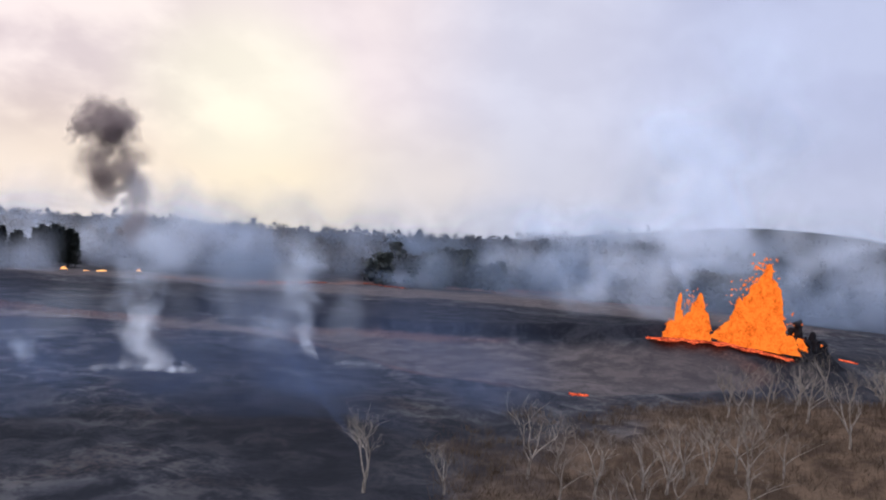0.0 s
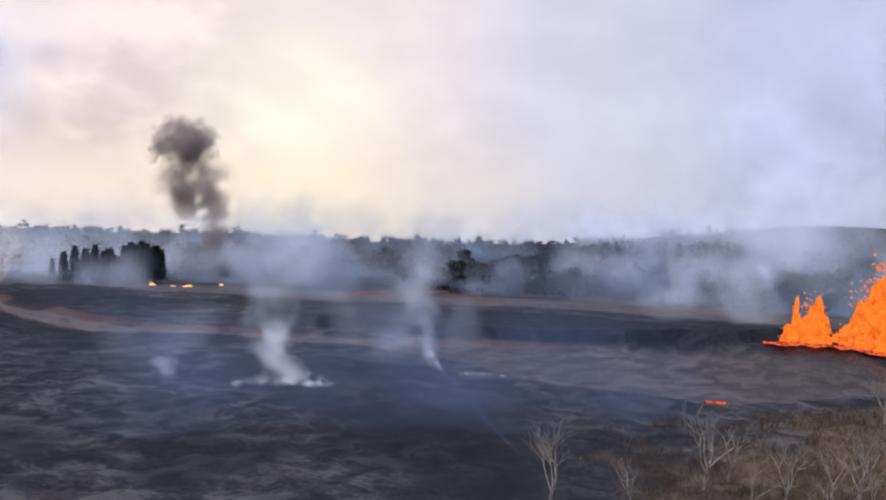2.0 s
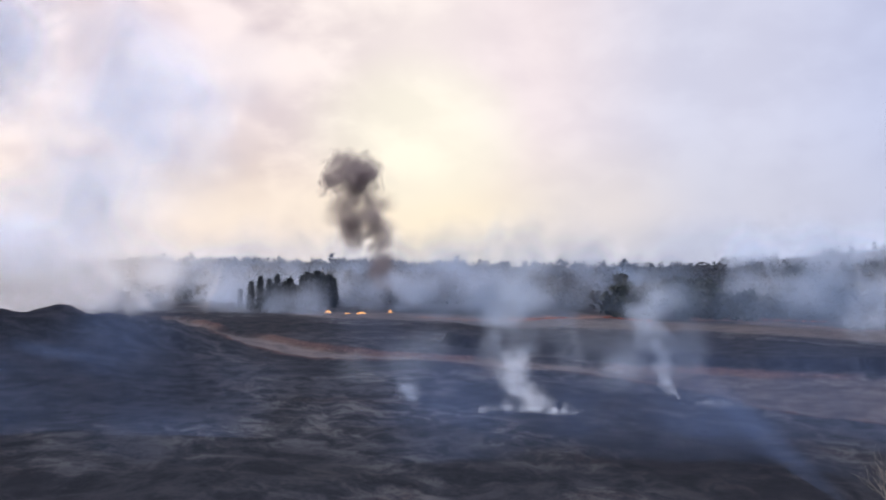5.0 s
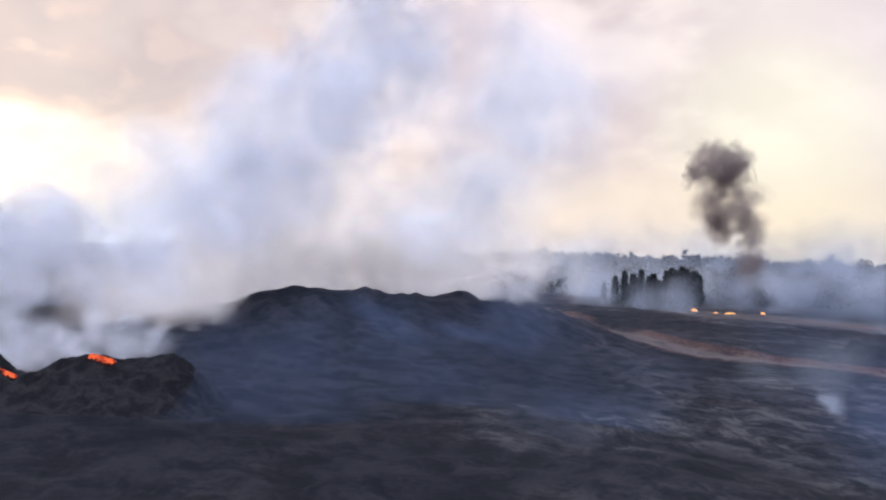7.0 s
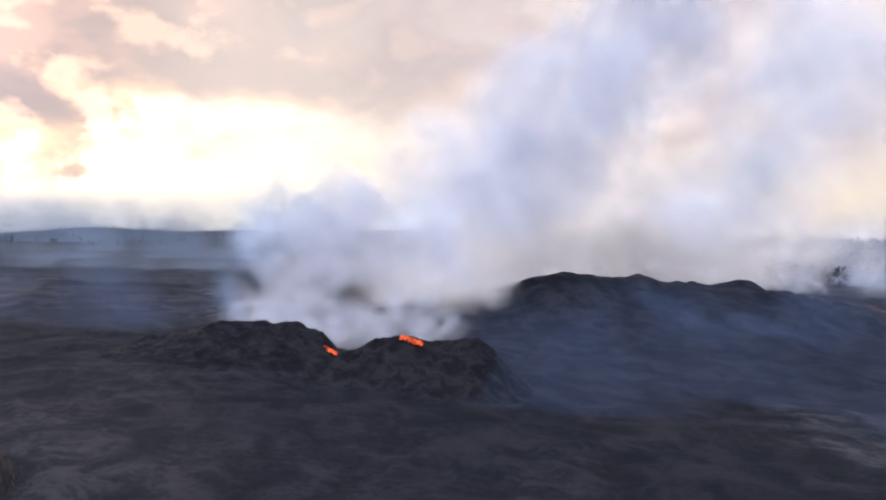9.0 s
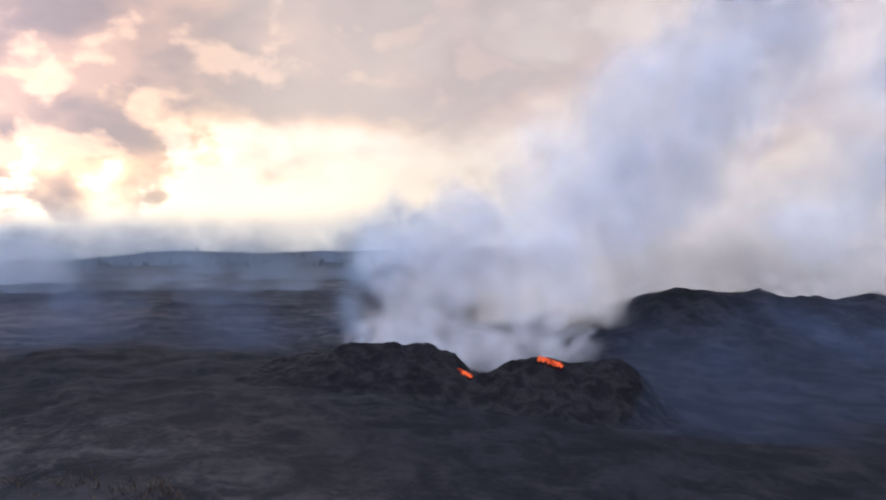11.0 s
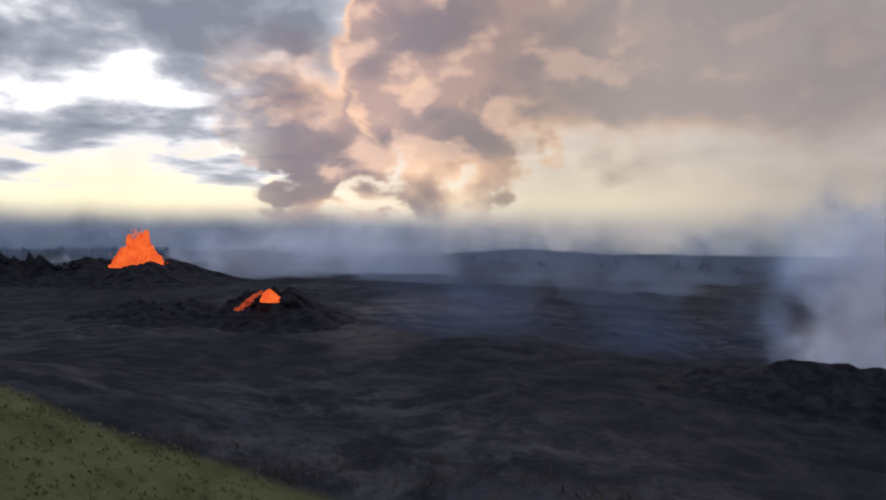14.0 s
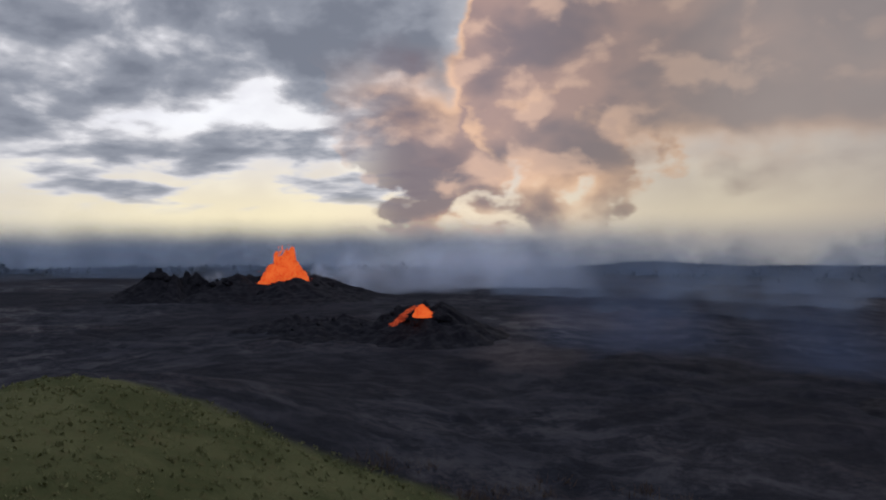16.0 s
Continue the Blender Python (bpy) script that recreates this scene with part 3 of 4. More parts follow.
def fountain(label, x, y, z, r, h, seed, spikes=5, lean=0.0, turn=0.0, drops=220, mat=None, shape=None):
    ob = new("lava_fountain")
    ob.matrix_world = pose(x, y, z, 0, 0, turn)
    tagged(ob, label, "lava fountain")
    lava_jets(ob, mat or M_FOUNTAIN, r, h, seed, spikes, lean, drops, shape=shape)
    return ob


def lava_sheet(label, line, width, lift, seed, name="lava_flow", mat=None):
    """A ragged ribbon of molten lava that follows points of (x, y, z)."""
    verts, faces, n = [], [], 40
    pts = [Vector(p) for p in line]
    for i in range(n + 1):
        t = i / n * (len(pts) - 1)
        a = min(int(t), len(pts) - 2)
        p = pts[a].lerp(pts[a + 1], t - a)
        side = (pts[a + 1] - pts[a]).cross(Vector((0, 0, 1))).normalized()
        for j in range(7):
            u = j / 6 * 2 - 1
            w = width * max(0.15, 0.7 + 0.8 * noise.noise(Vector((i * 0.35, u, seed))) + 0.7 * noise.noise(Vector((i * 0.9, u * 1.5, seed + 7)))) * min(1, 0.35 + min(i, n - i) * 0.2)
            verts.append(p + side * u * w + Vector((0, 0, lift + 0.5 * (1 - u * u) + 0.25 * noise.noise(Vector((i * 0.9, j * 0.9, seed))))))
    for i in range(n):
        for j in range(6):
            faces.append((i * 7 + j, i * 7 + j + 1, (i + 1) * 7 + j + 1, (i + 1) * 7 + j))
    return tagged(new(name, mesh_of(name, verts, faces, mat or M_LAVA, True)), label, "lava")


# vent beside the scrub hill
FA = (140.0, 233.0)
za = ground_at(*FA)
spatter_cone("spatter_cone", "low black spatter cone round a lava fountain", FA[0] + 8, FA[1] + 4, 22, 11, 8, [(225, 75, 0.9)], 3.1, wob=0.5)
spatter_cone("spatter_cone", "black spatter heap beside a lava fountain", FA[0] + 18, FA[1] - 1, 14, 3.5, 10, [], 7.7, wob=0.6)
fountain("tall orange lava fountain in a spatter cone", FA[0], FA[1], za - 0.5, 12.5, 27, 4, 10, 0.0, -30, 280,
         shape=((0.24, 1.02, 0.14), (0.12, 0.90, 0.24), (0.32, 0.84, 0.26), (0.46, 0.76, 0.20), (-0.06, 0.78, 0.26), (-0.22, 0.64, 0.28), (-0.42, 0.46, 0.28),
                (-0.66, 0.28, 0.28), (0.50, 0.55, 0.24), (0.64, 0.28, 0.22), (-0.50, 0.58, 0.07), (0.95, 0.22, 0.12), (1.20, 0.17, 0.10), (-0.92, 0.15, 0.22)))
fountain("small orange lava fountain beside the tall one", FA[0] - 20, FA[1] + 4, ground_at(FA[0] - 20, FA[1] + 4) - 0.3, 8, 15, 9, 6, 0.0, -30, 140,
         shape=((0.28, 0.86, 0.34), (0.36, 1.02, 0.16), (0.02, 0.60, 0.40), (-0.50, 0.98, 0.10), (-0.46, 0.62, 0.18), (-0.76, 0.38, 0.20), (0.62, 0.62, 0.24), (-0.2, 0.44, 0.4)))
lava_sheet("bright molten lava pool under the fountains", [(x, y, ground_at(x, y)) for x, y in ((FA[0] - 34, FA[1] + 4), (FA[0] - 24, FA[1]), (FA[0] - 12, FA[1] - 5), (FA[0], FA[1] - 9), (FA[0] + 8, FA[1] - 10))], 4.5, 0.8, 2)
lava_sheet("small red lava glow on the dark ground", [(x, y, ground_at(x, y)) for x, y in ((66.6, 178.4), (67.4, 177.6), (68.8, 177.2), (70.6, 175.4))], 0.38, 0.12, 12)
lava_sheet("small red lava tongue behind the spatter cone", [(x, y, ground_at(x, y)) for x, y in ((188, 262), (191, 261), (194, 260))], 0.7, 0.5, 13)

for seed, line in ((14, [(-62, 498), (-44, 506), (-30, 530), (-22, 560)]), (15, [(86, 607), (106, 591), (133, 590), (160, 602), (176, 611)]), (16, [(5, 574), (22, 552), (36, 531)])):
    lava_sheet("dull red embers along a far lava flow", [(x, y, ground_at(x, y)) for x, y in line], 2.2, 0.6, seed, mat=M_EMBER)

# rampart with two glowing vents
RAMP = [(-214, 28), (-205, 38), (-196, 47), (-187, 58), (-181, 63), (-174, 68), (-168, 74), (-162, 82), (-156, 91)]


def rampart_wall(parent, first, last):
    n, m = 150, 40
    hs = ([0, 0.12, 0.25, 0.40, 0.46, 0.51, 0.55, 0.62, 0.70, 0.78, 0.84, 0.90, 0.95, 1.0], [6.0, 9.6, 12.6, 12.4, 10.8, 8.0, 7.6, 10.0, 10.8, 10.2, 10.4, 11.2, 10.8, 5])
    pts = [Vector((x, y, 0)) for x, y in RAMP]
    u = (pts[-1] - pts[0]).normalized()
    side = Vector((u.y, -u.x, 0))
    verts, faces = [], []
    for i in range(first, last + 1):
        t = i / n * (len(pts) - 1)
        a = min(int(t), len(pts) - 2)
        p = pts[a].lerp(pts[a + 1], t - a)
        h = (float(np.interp(i / n, *hs)) - ground_at(p.x, p.y)) * float(np.interp(i, [0, 14, 132, 150], [0.1, 1, 1, 0.05]))
        for j in range(m + 1):
            v = j / m * 2 - 1
            q = p + side * v * (16 if v > 0 else 12)
            up = h * max(0, 1 - abs(v)) ** 1.25 if v > 0 else h * max(0, 1 - abs(v) * 1.2)
            b = Vector((q.x * 0.22, q.y * 0.22, 0))
            rough = (noise.fractal(b, 1, 2, 4) * 0.6 + noise.fractal(b * 3.3, 1, 2, 3) * 0.3) * min(1, up / 2)
            verts.append((q.x, q.y, ground_at(q.x, q.y) - 0.5 * abs(v) + up + rough))
    for i in range(last - first):
        for j in range(m):
            k = i * (m + 1) + j
            faces.append((k, k + m + 1, k + m + 2, k + 1))
    return part("rampart_wall", mesh_of("rampart_wall", verts, faces, M_ROCK), parent)


ridge = tagged(new("spatter_rampart"), "jagged black spatter rampart in front of a smoking fissure", "volcanic ridge")
rampart_wall(ridge, 0, 80)
rampart_wall(ridge, 80, 150)
lava_sheet("red glowing lava spilling through a rampart gap", [(-180.9, 60.2, 8.1), (-179.4, 61.0, 7.5), (-177.8, 61.8, 6.8)], 0.7, 0.35, 5)
lava_sheet("red glowing lava on the crest of the rampart", [(-170.6, 71.1, 10.2), (-168.6, 72.1, 9.9), (-166.4, 73.3, 9.1)], 1.5, 0.35, 6)

# cone with a lava stream, and the far fountain cone
CC = (-291.0, -46.0)
spatter_cone("cinder_cone", "small black cone with an open breached side", CC[0], CC[1], 25, 4.5, 10, [(-30, 45, 0.5)], 6.4, wob=0.2, sharp=1.15)
zc = ground_at(*CC)
FB = (-418.0, -120.0)
zb = ground_at(*FB)
spatter_cone("cinder_cone", "broad black cone holding a lava fountain", FB[0], FB[1], 58, 17, 11, [(0, 40, 0.2)], 8.8, wob=0.3)
spatter_cone("cinder_cone", "ragged black spatter heap beside a fountain cone", FB[0] + 16, FB[1] - 36, 30, 8, 11, [], 2.2, wob=0.6)
spatter_cone("cinder_cone", "low black spatter mound on the lava field", -300, -78, 30, 8, 4.5, [], 5.2, wob=0.4)
fountain("broad orange lava fountain rising from a black cone", FB[0] + 8, FB[1] + 7, zb + 6, 10.5, 15.5, 21, 9, 0.0, 90, 240, M_FAR_FOUNTAIN,
         shape=((0.10, 0.92, 0.34), (0.34, 1.02, 0.12), (-0.20, 0.78, 0.34), (0.50, 0.62, 0.30), (-0.50, 0.55, 0.30), (-0.74, 0.34, 0.26), (0.78, 0.36, 0.24), (-0.30, 0.90, 0.10)))
fountain("small orange lava spout in a cone", -285, -46.5, zc + 5.4, 3.8, 3.4, 41, 7, 0.05, 70, 40, M_FAR_FOUNTAIN)
lava_sheet("orange lava stream running down a cone", [(-283, -48, zc + 7.4), (-280, -50.8, zc + 5.6), (-277.5, -51.6, zc + 4.4), (-274.5, -53.6, zc + 3.2)], 1.5, 0.9, 8)


# ---------------------------------------------------------------- smoke
def smoke(name, label, mat, path, count, size, seed, spread_z=1.0, category="smoke"):
    """Soft flat discs strewn along a path of (x, y, z, radius), mostly turned to the camera's path; the more the path
    widens, the larger they are.
    """
    rng = np.random.RandomState(seed)
    path = np.array(path, float)
    seg = np.linalg.norm(np.diff(path[:, :3], axis=0), axis=1)
    seg_w = seg * (path[1:, 3] + path[:-1, 3]) ** 0.6
    run = np.concatenate([[0], np.cumsum(seg_w)]) / seg_w.sum()
    verts, faces, soft = [], [], []
    sides = 12
    for n in range(count):
        t = rng.rand()
        c = np.array([np.interp(t, run, path[:, i]) for i in range(4)])
        off = rng.normal(size=3)
        off *= (rng.rand() ** 0.5) / np.linalg.norm(off) * c[3] * np.array([1, 1, spread_z])
        p = c[:3] + off
        r = c[3] * size * rng.uniform(0.6, 1.4)
        # most discs face the middle of the camera path, to fit its view
        out = np.array([-45.0 - p[0], -10.0 - p[1], 0.0])
        nrm = out / np.linalg.norm(out) * rng.choice((-1, 1)) * 1.3 + rng.normal(size=3) * 0.6
        nrm /= np.linalg.norm(nrm)
        u = np.cross(nrm, [0.3, 0.2, 1.0])
        u /= np.linalg.norm(u)
        v = np.cross(nrm, u)
        b = len(verts)
        verts.append(p)
        peak = rng.uniform(0.6, 1.0)
        soft.append(peak)
        wob = rng.uniform(0, 6.283, 3)
        for ring, level in ((0.2, 0.93), (0.4, 0.75), (0.6, 0.48), (0.8, 0.2), (1.0, 0.0)):
            for j in range(sides):
                a = 2 * math.pi * j / sides
                rr = r * ring * (1 + 0.22 * math.sin(2 * a + wob[0]) + 0.14 * math.sin(3 * a + wob[1]))
                verts.append(p + u * math.cos(a) * rr + v * math.sin(a) * rr)
                soft.append(peak * level)
        for j in range(sides):
            m = (j + 1) % sides
            faces.append((b, b + 1 + j, b + 1 + m))
            for at in range(b + 1, b + 1 + 4 * sides, sides):
                faces.append((at + j, at + sides + j, at + sides + m, at + m))
    me = mesh_of(name, verts, faces, mat, True)
    me.attributes.new("soft", "FLOAT", "POINT").data.foreach_set("value", np.array(soft, dtype=np.float32))
    return tagged(new(name, me), label, category, kind="stuff")


S_WHITE = smoke_material("white_steam", (0.76, 0.77, 0.78), 0.09, 0.07)
# blue of the plume's shaded edge, painted as a smoke colour of its own
S_PLUME_SHADE = smoke_material("blue_plume_shade", (0.33, 0.44, 0.62), 0.11, 0.05)
S_THIN = smoke_material("thin_blue_smoke", (0.42, 0.46, 0.52), 0.12, 0.06)
# S_VEIL carries the blue haze tint laid over the dark ground
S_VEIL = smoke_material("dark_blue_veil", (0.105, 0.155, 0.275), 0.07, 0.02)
S_PLUME = smoke_material("pale_plume", (0.60, 0.615, 0.675), 0.22, 0.026)
S_DARK = smoke_material("dark_smoke", (0.18, 0.142, 0.138), 0.19, 0.03)
S_BANK = smoke_material("smoke_bank", (0.69, 0.655, 0.625), 0.22, 0.022)
# S_PALE to S_DUSK also stand in for air haze, its blue painted in
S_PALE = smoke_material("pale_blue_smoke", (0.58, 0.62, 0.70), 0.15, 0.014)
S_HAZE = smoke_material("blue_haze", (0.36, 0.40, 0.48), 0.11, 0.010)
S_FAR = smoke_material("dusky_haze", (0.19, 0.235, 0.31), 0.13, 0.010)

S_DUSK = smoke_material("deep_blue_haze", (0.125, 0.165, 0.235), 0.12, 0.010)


def g(x, y, dz, r):
    return (x, y, ground_at(x, y) + dz, r)


def arc(dist, yaws, dz, r):
    return [g(-45 - math.sin(radians(a)) * dist, -10 + math.cos(radians(a)) * dist, dz, r) for a in yaws]


# haze discs added to soften the hard line of the lava crest
smoke("smoke_haze", "bluish haze discs along a lava crest", S_FAR, arc(375, (70, 78, 84, 92), 2, 12), 40, 1.2, 42, 0.5)
smoke("smoke_haze", "thin dark blue haze discs softening a lava crest", S_DUSK, arc(305, (56, 66, 76, 86), 1, 8), 20, 1.2, 44, 0.5)
# steam vents on the lava field
smoke("steam", "bright white steam rising from a ground vent", S_WHITE, [g(-21, 181, 0.4, 0.8), g(-28, 181, 1.2, 2.2), g(-34, 182, 2.4, 4.0), g(-38, 185, 5.0, 5.0), g(-40, 188, 9, 5.5)], 130, 0.6, 1)
smoke("smoke_column", "thin grey smoke column above a steam vent", S_THIN, [g(-36, 184, 4, 4), g(-40, 190, 14, 6), g(-42, 196, 28, 8), g(-36, 205, 42, 13)], 50, 0.8, 2)
smoke("steam", "low white steam spreading along dark ground", S_WHITE, [g(-48, 179, 0.6, 1.6), g(-36, 180, 1.0, 2.2), g(-24, 181, 0.5, 1.0)], 56, 0.8, 21, 0.4)
smoke("steam", "white steam wisps from a small ground vent", S_WHITE, [g(5, 203, 0.4, 0.8), g(2, 203, 3, 1.4), g(-2, 204, 9, 2.2)], 60, 0.7, 3)
smoke("smoke_column", "thin bluish smoke drifting up from a vent", S_THIN, [g(0, 204, 6, 3), g(-3, 207, 14, 4.5), g(-7, 211, 28, 8)], 46, 0.8, 4)
smoke("steam", "low white steam streaks along the ground", S_WHITE, [g(8, 204, 0.4, 0.8), g(14, 204, 0.8, 1.4), g(22, 202, 0.4, 0.7)], 36, 0.8, 5, 0.5)
smoke("steam", "faint white steam puff on dark lava", S_THIN, [g(-64, 184, 0.5, 1.5), g(-66, 186, 5, 3)], 22, 0.9, 15)
smoke("smoke_haze", "bluish smoke drifting low over the lava field", S_THIN, [g(-100, 215, 3, 9), g(-66, 205, 8, 12), g(-30, 215, 10, 12), g(14, 225, 8, 10)], 10, 1.1, 16, 0.8)

# plume of the rampart fissure
smoke("smoke_plume", "dense pale smoke plume pouring from a fissure", S_PLUME,
      [(-190, 84, 8, 7), (-206, 99, 19, 14), (-225, 131, 39, 24), (-242, 190, 68, 30), (-252, 240, 100, 31), (-258, 275, 130, 34)], 540, 0.5, 6)
smoke("smoke_plume", "bluish white smoke curling behind a rampart", S_PLUME, [(-202, 58, 8, 4), (-210, 64, 14, 9), (-213, 76, 26, 14), (-216, 92, 34, 16)], 230, 0.5, 7)
smoke("smoke_plume", "thin upper smoke spreading from a fissure plume", S_PALE, [(-225, 260, 30, 26), (-220, 300, 70, 36), (-215, 330, 120, 46)], 50, 0.8, 17)
smoke("smoke_bank", "pale smoke hanging behind a dark mound", S_BANK,
      [(-258, 130, 8, 16), (-275, 205, 14, 22), (-270, 285, 12, 26), (-258, 335, 6, 20)], 300, 0.75, 8, 0.8)
smoke("smoke_haze", "blue smoke veil drifting over a dark mound", S_VEIL, [(-172, 130, 6, 12), (-160, 165, 6, 17), (-150, 205, 5, 17)], 9, 1.1, 18, 0.6)

# these discs paint the shaded side of the plume blue
smoke("smoke_plume", "smoke with painted blue shade on the edge of a plume", S_PLUME_SHADE, [(-206, 52, 8, 4), (-216, 58, 16, 7), (-222, 68, 28, 9), (-226, 78, 38, 11)], 60, 0.7, 43)
smoke("smoke_plume", "pale smoke filling the gap beside a dark mound", S_BANK, [(-224, 129, 7, 9), (-243, 160, 11, 13), (-256, 195, 16, 17)], 120, 0.7, 28)
# haze discs added to tint the lava blue and soften it
smoke("smoke_haze", "thin blue haze discs tinting the near lava field", S_VEIL, [g(-150, 90, 5, 22), g(-110, 130, 6, 24), g(-60, 150, 6, 24), g(0, 160, 6, 24), g(50, 170, 6, 20)], 26, 1.2, 29, 0.35)
smoke("smoke_haze", "thin blue haze discs tinting dark lava", S_VEIL, [g(-240, 60, 6, 18), g(-260, 20, 6, 18), g(-270, -10, 6, 16)], 14, 1.2, 30, 0.4)

smoke("smoke_bank", "pale smoke welling up along a fissure", S_PLUME, [(-208, 56, 8, 6), (-197, 72, 9, 8), (-186, 90, 8, 8)], 130, 0.7, 31)

smoke("smoke_bank", "warm pale smoke standing high behind a dark mound", S_BANK,
      [(-275, 170, 36, 24), (-285, 235, 40, 30), (-280, 300, 34, 32), (-255, 350, 24, 26), (-225, 390, 10, 20)], 150, 0.8, 40, 0.8)
smoke("smoke_bank", "ragged smoke clinging to the crest of a mound", S_BANK, [(-252, 196, 9, 6), (-232, 226, 11, 7), (-212, 254, 10, 7), (-196, 286, 5, 7)], 70, 0.8, 41, 0.7)

# dark mushroom of smoke over the burning trees
smoke("smoke_plume", "dark brown smoke mushroom over burning trees", S_DARK,
      [(-168, 580, -4, 8), (-169, 580, 18, 9), (-172, 578, 38, 10), (-178, 576, 60, 13)], 95, 1.1, 9)
smoke("smoke_plume", "thin brown billow under a smoke mushroom", S_DARK, [(-196, 576, 58, 13), (-192, 576, 44, 11), (-186, 578, 30, 8)], 50, 1.2, 39)
smoke("smoke_plume", "dark round head of a smoke mushroom", S_DARK, [(-212, 575, 70, 9), (-204, 575, 80, 14), (-190, 575, 86, 17), (-179, 575, 78, 14), (-190, 575, 70, 13)], 260, 0.6, 22)
smoke("smoke_bank", "grey smoke rising from burning woodland", S_HAZE, [(-146, 556, -16, 12), (-124, 566, 0, 20), (-96, 576, 10, 24)], 50, 0.9, 10)
smoke("smoke_haze", "grey smoke behind small brush fires", S_HAZE, [(-192, 566, -14, 16), (-160, 562, -10, 16), (-138, 556, -8, 14)], 24, 1.0, 45, 0.8)
# haze discs added to lift the black of the conifers
smoke("smoke_haze", "faint blue haze discs in front of conifers", S_HAZE, [(-240, 430, -6, 14), (-205, 440, -8, 14), (-165, 445, -8, 14)], 28, 1.2, 46, 0.6)
smoke("smoke_bank", "thin smoke among far conifers", S_HAZE, [(-330, 600, -10, 40), (-240, 620, -5, 36), (-160, 640, 0, 36), (-60, 640, -8, 34), (40, 640, -8, 34)], 34, 1.1, 11, 0.6)
smoke("smoke_haze", "blue smoke veil in front of dark conifers", S_FAR, [(-112, 450, -4, 18), (-60, 440, -4, 20), (10, 440, -6, 20)], 22, 1.2, 23, 0.6)
smoke("smoke_haze", "pale haze between a dark mound and conifers", S_PALE, [(-340, 400, -4, 26), (-300, 430, -6, 22), (-272, 450, -10, 16)], 16, 1.1, 35, 0.6)
smoke("smoke_haze", "pale haze behind a row of conifers", S_PALE, [(-420, 560, -4, 34), (-320, 580, -8, 34), (-220, 590, -8, 30), (-130, 590, -10, 26)], 22, 1.1, 36, 0.6)
# smoke along the far woods behind the fountain
smoke("smoke_bank", "blue-white smoke drifting through burnt woods", S_PALE,
      [(60, 600, -18, 24), (130, 590, -8, 30), (210, 550, -2, 34), (280, 500, 0, 36), (380, 440, 4, 40)], 60, 0.7, 12, 0.8)
smoke("smoke_plume", "white smoke plume rising behind a lava fountain", S_PALE,
      [(120, 400, -8, 16), (155, 400, 8, 24), (180, 400, 34, 30), (190, 420, 70, 38), (240, 430, 110, 56)], 85, 0.7, 13)
# haze discs that pale the burnt woods behind them
smoke("smoke_haze", "blue haze veil in front of burnt woods", S_FAR, [(30, 560, -10, 26), (130, 540, -8, 28), (230, 480, -6, 28), (330, 400, -4, 30)], 56, 1.1, 27, 0.7)
# haze of the distance, imitated by tinted translucent discs, darker ones to the west
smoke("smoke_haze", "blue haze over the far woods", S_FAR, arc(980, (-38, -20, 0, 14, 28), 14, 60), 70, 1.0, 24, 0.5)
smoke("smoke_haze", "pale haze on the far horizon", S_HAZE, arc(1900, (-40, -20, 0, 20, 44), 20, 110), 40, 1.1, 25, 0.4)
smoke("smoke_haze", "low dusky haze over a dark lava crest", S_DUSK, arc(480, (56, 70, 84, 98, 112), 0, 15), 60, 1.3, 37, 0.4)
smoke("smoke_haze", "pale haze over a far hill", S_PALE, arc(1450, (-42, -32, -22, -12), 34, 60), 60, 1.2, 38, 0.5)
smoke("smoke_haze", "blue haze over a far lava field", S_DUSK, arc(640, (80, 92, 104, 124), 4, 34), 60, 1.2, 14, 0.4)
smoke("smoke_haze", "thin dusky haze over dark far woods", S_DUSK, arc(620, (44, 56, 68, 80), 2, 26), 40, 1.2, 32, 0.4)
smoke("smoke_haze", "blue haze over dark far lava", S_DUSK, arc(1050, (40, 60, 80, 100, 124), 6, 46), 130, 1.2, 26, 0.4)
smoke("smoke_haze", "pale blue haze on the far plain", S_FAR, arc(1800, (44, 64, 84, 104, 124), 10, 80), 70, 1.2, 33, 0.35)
smoke("smoke_bank", "thin bluish smoke drifting behind a cinder cone", S_HAZE, [(-430, -100, 8, 12), (-450, -60, 11, 18), (-480, -20, 12, 22), (-520, 20, 12, 22)], 75, 1.0, 19, 0.6)
smoke("smoke_bank", "pale smoke blowing from a fountain cone", S_PALE, [(-424, -108, 16, 6), (-440, -84, 22, 11), (-460, -50, 24, 15), (-490, 0, 22, 18)], 60, 0.9, 34, 0.7)
smoke("steam", "white steam streak beside a fountain cone", S_WHITE, [(-428, -146, 20, 3), (-440, -170, 15, 3), (-450, -200, 11, 3)], 50, 0.8, 20, 0.5)


# ---------------------------------------------------------------- trees
def tube(verts, faces, a, b, ra, rb, sides=5):
    d = (b - a).normalized()
    u = d.orthogonal().normalized()
    v = d.cross(u)
    k = len(verts)
    for p, r in ((a, ra), (b, rb)):
        for j in range(sides):
            w = 2 * math.pi * j / sides
            verts.append(p + (u * math.cos(w) + v * math.sin(w)) * r)
    for j in range(sides):
        n = (j + 1) % sides
        faces.append((k + j, k + n, k + sides + n, k + sides + j))
    faces.append(tuple(k + sides + j for j in range(sides)))


